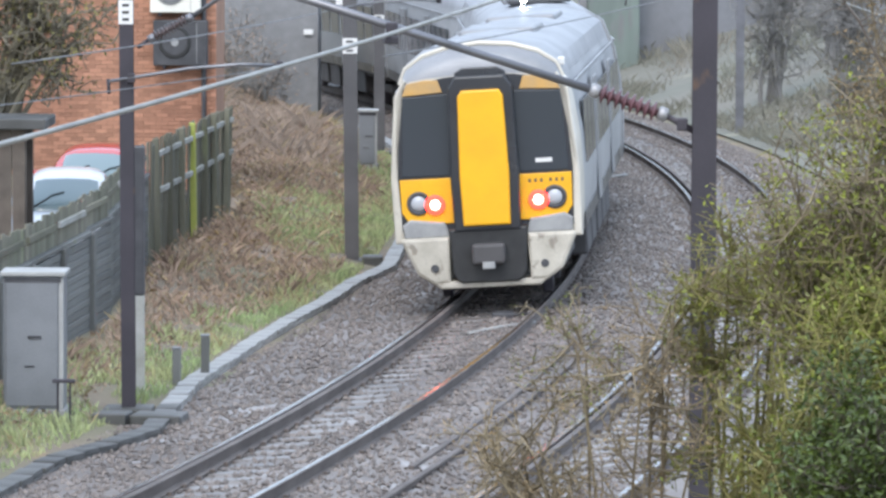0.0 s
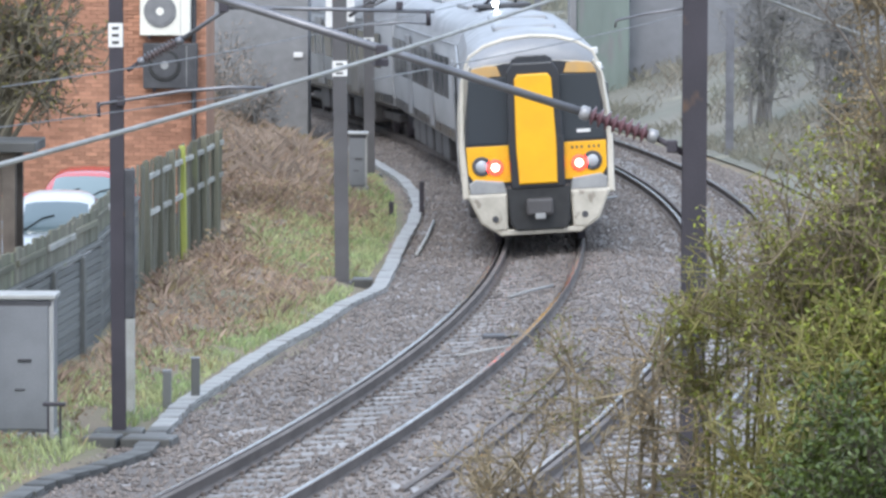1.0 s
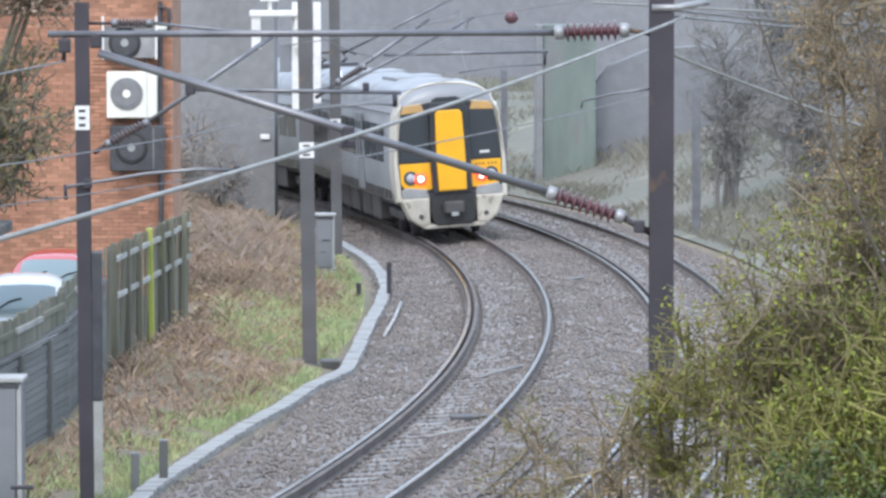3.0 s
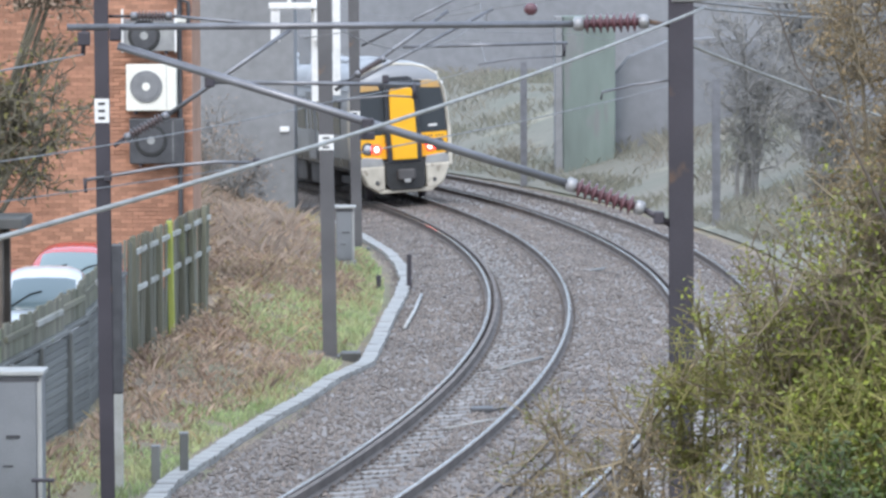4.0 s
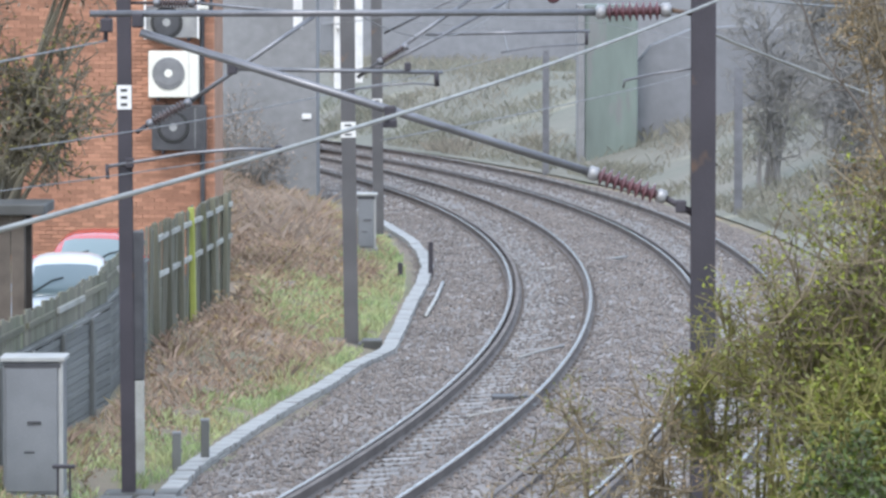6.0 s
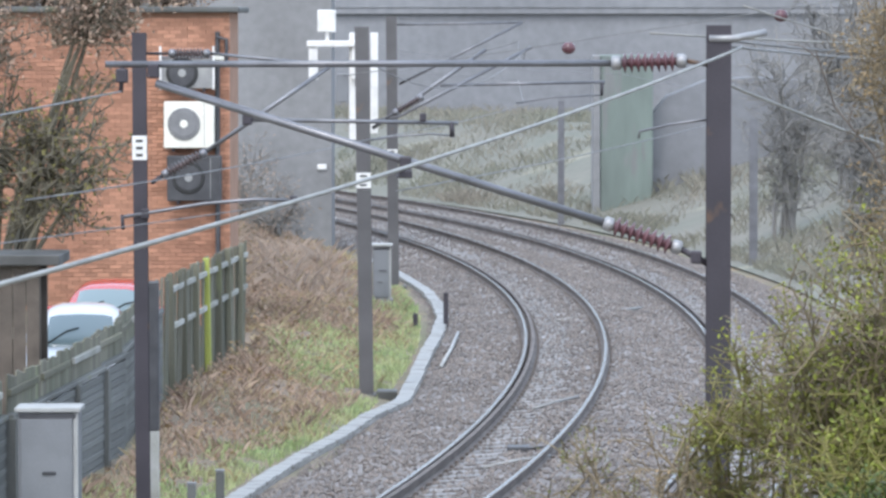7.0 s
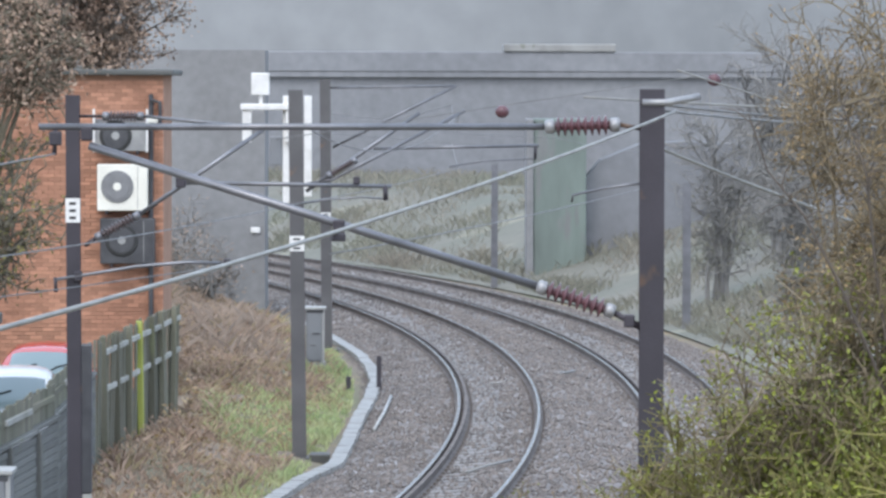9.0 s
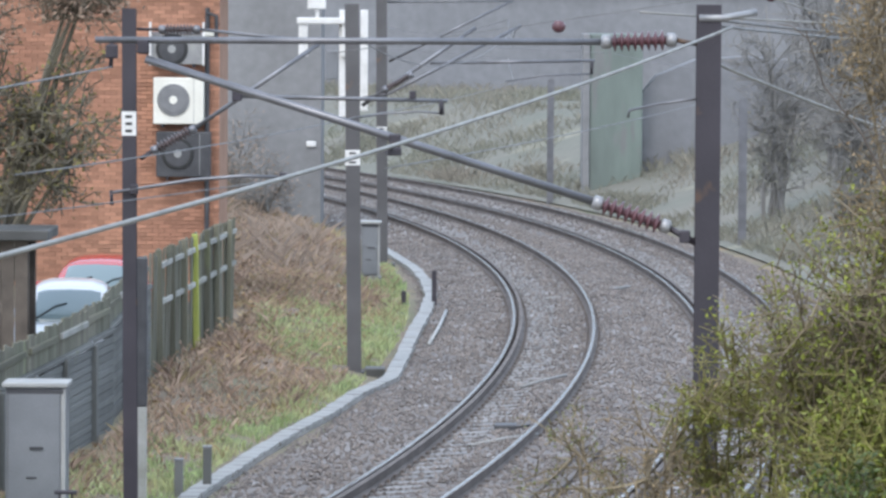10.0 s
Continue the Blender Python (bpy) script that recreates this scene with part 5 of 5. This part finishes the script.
def build_bank_growth():
    rnd = np.random.RandomState(12)

    def blades(name, n, lo, hi, arc0, arc1, h0, h1, width, material, label, keep, lean=0.35):
        vs, made = [], 0
        while made < n:
            s, o = rnd.uniform(arc0, arc1), rnd.uniform(lo, hi)
            p = on_line(s, o)
            if not keep(p.x, p.y, o):
                made += 0.25
                continue
            z = ground_z(p.x, p.y)
            clump = noise.noise((p.x * 1.7, p.y * 0.9, 4.0))
            if clump < -0.35:
                made += 0.25
                continue
            h = rnd.uniform(h0, h1) * (0.65 + 1.5 * max(0.0, clump))
            an = rnd.uniform(0, 6.28)
            dx, dy = math.cos(an) * width, math.sin(an) * width
            lx, ly = rnd.normal(0, lean) * h, rnd.normal(0, lean) * h
            vs += [(p.x - dx, p.y - dy, z - 0.03), (p.x + dx, p.y + dy, z - 0.03), (p.x + lx * 0.4 + dx * 0.6, p.y + ly * 0.4, z + h * 0.6), (p.x + lx, p.y + ly, z + h)]
            made += 1
        fs = []
        for i in range(0, len(vs), 4):
            fs += [(i, i + 1, i + 2), (i, i + 2, i + 3)]
        tagged(new(name, mesh_of(name, vs, fs, material)), label, name.replace("_", " "), kind="stuff")

    def clear(x, y):
        return (y > 89.5 or x > -4.80 - 0.105 * max(0, 65 - y) + 0.054 * max(0, y - 74)) and not (abs(y - 57.4) < 0.5 and abs(x + 3.9) < 0.5) and not (abs(y - 80.3) < 0.8 and -2.3 < x < -1.2)

    def patch(x, y):
        return noise.noise((x * 0.45, y * 0.16, 5.0))
    blades("grass", 34000, -5.8, -2.85, -48, 24, 0.05, 0.17, 0.011, GRASS, "wet yellow-green grass along the cable trough",
           lambda x, y, o: clear(x, y) and (o > -3.75 + 1.3 * patch(x, y) - 1.3 * math.exp(-((y - 88) / 6) ** 2) - 1.5 * (1 - smooth_step(59, 67, y))) and trough_gap(x, y) < -0.18)
    blades("dead_grass", 34000, -8.2, -3.1, -48, 45, 0.05, 0.22, 0.010, SCRUB, "matted brown dead grass and bracken on the bank",
           lambda x, y, o: clear(x, y) and (o < -3.3 + 1.3 * patch(x, y) - 1.2 * math.exp(-((y - 88) / 6) ** 2) - 1.0 * (1 - smooth_step(59, 67, y))) and trough_gap(x, y) < -0.3, 0.6)
    blades("straw", 9000, -7.5, -3.0, -48, 40, 0.06, 0.24, 0.008, STRAW, "pale straw stalks scattered over the bank",
           lambda x, y, o: clear(x, y) and patch(x * 2, y * 2) > -0.1 and trough_gap(x, y) < -0.2, 0.6)
    blades("tall_stalks", 9000, -10.5, -4.2, 6, 62, 0.12, 0.5, 0.013, STALK, "tall bleached stalks standing over the bank scrub",
           lambda x, y, o: clear(x, y) and y > 90 and trough_gap(x, y) < -1.6 and rnd.rand() < 0.5 + patch(x * 2, y * 2), 0.7)
    # brambles: low tangles of brown leaf
    spots = []
    while len(spots) < 26000:
        s, o = rnd.uniform(-46, 62), rnd.uniform(-9.5, -3.4)
        p = on_line(s, o)
        if not clear(p.x, p.y) or trough_gap(p.x, p.y) > -0.5:
            continue
        hump = 0.06 + 0.30 * max(0.0, noise.noise((p.x * 0.8, p.y * 0.5, 9.0))) + 0.25 * smooth_step(-4.4, -6.5, o)
        spots.append((p.x, p.y, ground_z(p.x, p.y) + rnd.uniform(0, 1) ** 0.6 * hump))
    tagged(new("brambles", leaf_mesh("brambles", spots, 0.07, rnd, SCRUB)), "low tangled brown brambles and dead leaves", "brambles", kind="stuff")
    pale = [(x, y, z + 0.04) for x, y, z in spots[::9]]
    tagged(new("dead_leaves", leaf_mesh("dead_leaves", pale, 0.10, rnd, BUD)), "pale ochre dead leaves on the brambles", "dead leaves", kind="stuff")


TROUGH_LINE = [(-5.75, 44.0), (-4.88, 49.5), (-4.50, 52.2), (-4.05, 53.6), (-3.66, 55.0), (-3.50, 60.2), (-3.04, 64.8), (-2.63, 68.6), (-2.15, 72.3), (-1.74, 76.3), (-1.30, 78.9), (-1.18, 83.6), (-1.07, 89.5), (-0.89, 95.4), (-0.82, 100.9), (-0.98, 106.0), (-1.28, 111), (-1.68, 115), (-2.18, 119.5), (-2.98, 126)]


def trough_gap(x, y):
    """How far x lies to the track's side of the trough at y."""
    for (x0, y0), (x1, y1) in zip(TROUGH_LINE, TROUGH_LINE[1:]):
        if y0 <= y <= y1:
            return x - (x0 + (x1 - x0) * (y - y0) / (y1 - y0))
    return -1.0


def build_plants():
    build_bank_growth()
    G, B, I = LEAF, BUD, IVY
    shrub("hawthorn_shrub", (2.6, 28.2, -0.3), [((2.78, 28.0, 2.75), (0.95, 1.0, 1.1), 36), ((2.15, 27.9, 3.1), (0.75, 0.8, 0.95), 9), ((2.9, 28.0, 3.6), (0.9, 0.9, 0.8), 26)], 21, MOSSTWIG,
          [(G, 1.9, 0.048, 0.032), (G, 0.7, 0.036, 0.024), (G, 1.1, 0.042, 0.026)], "dense yellow-green hawthorn thicket coming into leaf", "shrub", tip=0.0042, spread=1.0)
    shrub("ivy_shrub", (2.75, 27.6, -0.3), [((2.45, 26.95, 2.75), (0.8, 0.5, 0.8), 15), ((2.75, 27.5, 3.2), (0.45, 0.4, 0.6), 5)], 33, BARK,
          [(I, 3.0, 0.05, 0.05), (I, 1.4, 0.05, 0.05)], "dark green ivy growing through the thicket", "shrub")
    bud = shrub("budding_shrub", (2.9, 28.9, -0.3), [((2.85, 28.9, 4.2), (1.0, 0.9, 0.85), 30), ((3.0, 29.0, 5.0), (0.75, 0.7, 0.6), 7), ((2.28, 28.8, 4.0), (0.8, 0.7, 0.9), 11), ((3.0, 29.2, 6.05), (0.85, 0.8, 0.95), 10)], 45, TWIG,
          [(G, 1.1, 0.036, 0.022), (B, 0.9, 0.028, 0.02), (G, 0.7, 0.034, 0.018), (B, 1.1, 0.028, 0.018)], "tall thorny shrub with ochre-brown buds", "shrub", tip=0.0031, spread=1.0)
    rnd = np.random.RandomState(9)
    for pts in ([(2.95, 28.6, 3.9), (2.72, 28.4, 4.5), (2.5, 28.3, 4.98), (2.3, 28.2, 5.35), (2.08, 28.2, 5.62), (1.96, 28.1, 5.95)], [(2.9, 28.6, 4.1), (2.75, 28.5, 5.0), (2.68, 28.4, 5.6), (2.5, 28.4, 6.1)]):
        bm = bmesh.new()
        add_tube(bm, pts, 0.013, 0.004, 6)
        for k in range(16):
            i = rnd.randint(1, len(pts) - 1)
            a = Vector(pts[i]).lerp(Vector(pts[i + 1]), rnd.rand())
            e = a + Vector((rnd.uniform(-0.4, 0.3), rnd.uniform(-0.2, 0.2), rnd.uniform(-0.1, 0.4))) * rnd.uniform(0.4, 1.0)
            add_tube(bm, [a, a.lerp(e, 0.5) + Vector((0, 0, 0.03)), e], 0.005, 0.0025, 5)
        part("bough", bm, BARK, bud, "long bare dark bough")
    shrub("leafing_shrub", (1.8, 29.3, -0.3), [((1.52, 29.2, 3.9), (0.42, 0.6, 0.8), 6), ((1.62, 29.2, 2.85), (0.65, 0.6, 0.8), 6), ((2.05, 29.0, 4.0), (0.5, 0.6, 0.6), 5)], 57, MOSSTWIG,
          [(G, 0.6, 0.032, 0.014), (G, 0.6, 0.032, 0.016), (G, 0.6, 0.030, 0.014)], "sparse shrub with small yellow-green leaves beside the mast", "shrub", tip=0.0036, thick=3.2, spread=1.1, twigs=3)
    shrub("bare_shrub", (1.0, 29.0, -0.3), [((0.85, 28.8, 3.0), (0.8, 0.6, 0.7), 3), ((0.35, 28.8, 2.7), (0.65, 0.6, 0.55), 6), ((0.6, 28.8, 3.45), (0.5, 0.5, 0.5), 2), ((1.2, 28.8, 3.5), (0.5, 0.5, 0.65), 2)], 69, TWIG,
          [(B, 0.7, 0.023, 0.012), (B, 0.8, 0.023, 0.012), (G, 0.7, 0.023, 0.012), (B, 0.6, 0.023, 0.012)], "sparse leafless thorn shrub with ochre buds and thin twigs", "shrub", tip=0.0036, thick=3.2, spread=1.1, twigs=3, shoots=6)
    # trees by the building
    shrub("bare_tree", (-7.0, 68.6, 0.4), [((-6.25, 68.4, 4.5), (1.15, 0.9, 1.5), 4), ((-5.55, 68.3, 4.4), (0.85, 0.6, 1.4), 3), ((-6.9, 68.5, 6.6), (1.4, 1.0, 1.3), 3), ((-5.2, 68.4, 6.5), (1.2, 0.7, 0.95), 4)], 81, OLIVEBARK,
          [(MOSSTWIG, 0.4, 0.07, 0.07), (MOSSTWIG, 0.35, 0.07, 0.07), (SCRUB, 1.2, 0.08, 0.09), (SCRUB, 1.3, 0.08, 0.09)], "leafless dark mossy tree in front of the brick building", "tree", tip=0.0085, thick=7, limbs=13, shoots=7, twigs=3, spread=1.1)
    shrub("autumn_tree", (-8.2, 101, 0.3), [((-7.7, 101, 8.6), (2.4, 1.5, 2.0), 10), ((-9.7, 101, 8.0), (2.2, 1.5, 2.6), 9), ((-6.4, 101, 7.7), (1.5, 1.2, 1.3), 7)], 93, BARK,
          [(SCRUB, 1.3, 0.11, 0.16), (SCRUB, 1.3, 0.11, 0.16), (SCRUB, 1.3, 0.11, 0.16)], "brown-leaved tree rising behind the brick building", "tree", tip=0.009, thick=9)
    shrub("outer_tree", (6.5, 62, -0.2), [((6.2, 62, 6.2), (1.2, 1.2, 1.3), 4), ((6.6, 62, 4.4), (1.3, 1.2, 1.3), 4)], 105, BARK,
          [(B, 0.4, 0.045, 0.05), (B, 0.4, 0.045, 0.05)], "thin budding tree beyond the outer track", "tree", tip=0.0048, thick=8)
    # pale bare scrub before the tall wall
    for k, (x, y, r, h) in enumerate(((-5.4, 125.5, 1.1, 1.6), (-7.2, 123.0, 1.5, 2.2), (-6.4, 128.5, 1.3, 2.4))):
        z0 = ground_z(x, y)
        shrub("bank_shrub", (x, y, z0), [((x, y, z0 + h * 0.5), (r, 1.0, h * 0.55), 5)], 300 + k, FARTREE, [(STALK, 0.3, 0.09, 0.10)], "pale leafless scrub in front of the grey wall", "shrub", tip=0.006, thick=5)
    # rough growth and bare trees on the outer bank
    rnd = np.random.RandomState(77)
    vs = []
    while len(vs) < 4 * 30000:
        p = on_line(rnd.uniform(18, 118), 6.6 + 20 * rnd.uniform(0, 1) ** 1.5)
        lump = noise.noise((p.x * 0.4, p.y * 0.18, 2.0))
        if lump < -0.3 + 0.3 * rnd.rand():
            continue
        z, h, an = ground_z(p.x, p.y) + 0.03, rnd.uniform(0.12, 0.35) + 0.5 * max(0.0, lump), rnd.uniform(0, 6.28)
        dx, dy, lx, ly = 0.016 * math.cos(an), 0.016 * math.sin(an), rnd.normal(0, 0.5) * h, rnd.normal(0, 0.5) * h
        vs += [(p.x - dx, p.y - dy, z), (p.x + dx, p.y + dy, z), (p.x + lx * 0.4 + dx, p.y + ly * 0.4, z + h * 0.6), (p.x + lx, p.y + ly, z + h)]
    fs = [f for i in range(0, len(vs), 4) for f in ((i, i + 1, i + 2), (i, i + 2, i + 3))]
    tagged(new("bank_growth", mesh_of("bank_growth", vs, fs, BANKGROWTH)), "dull olive and brown growth over the outer bank", "scrub", kind="stuff")
    for k, (x, y, r, h) in enumerate(((8.2, 128.0, 1.5, 6.6), (10.2, 134.0, 1.7, 7.4), (12.2, 126.0, 1.7, 6.8), (9.4, 118.0, 1.3, 5.2), (11.0, 141.0, 2.0, 7.6))):
        z0 = ground_z(x, y)
        shrub("bank_tree", (x, y, z0), [((x, y, z0 + h * 0.66), (r, r, h * 0.36), 7), ((x, y, z0 + h * 0.3), (r * 0.8, r * 0.8, h * 0.22), 4)], 400 + k, FARTREE, [None, (BANKGROWTH, 0.5, 0.09, 0.16)],
              "grey leafless tree on the outer bank", "tree", tip=0.009, thick=7, spread=1.0)


# ---- building it all ----
build_ground()
build_bed()
tracks = [(build_track(o, lab), o) for o, lab in ((0.0, "inner curved railway track with check rail on wet ballast"), (SPACING, "outer curved railway track with check rail on wet ballast"))]
build_spare_rails()
build_trough()
build_overhead()
build_cabinets()
build_fence()
build_building()
build_cars()
build_signal()
build_far()
build_plants()
cars = [build_car(k == 0, lab) for k, lab in enumerate(("rear train car with a yellow and white cab, lit tail lamps", "grey middle train car with a raised pantograph", "grey middle train car with dark windows", "grey leading train car going round the curve"))]
build_cab(cars[0])
build_pantograph(cars[1])
for track, o in tracks:
    build_sleepers(track, o)


def motions():
    for k, c in enumerate(cars):
        walk(c, [(t, car_pose(train_arc(t) + k * 20.3)) for t in [i * 0.5 for i in range(21)]])


motions()
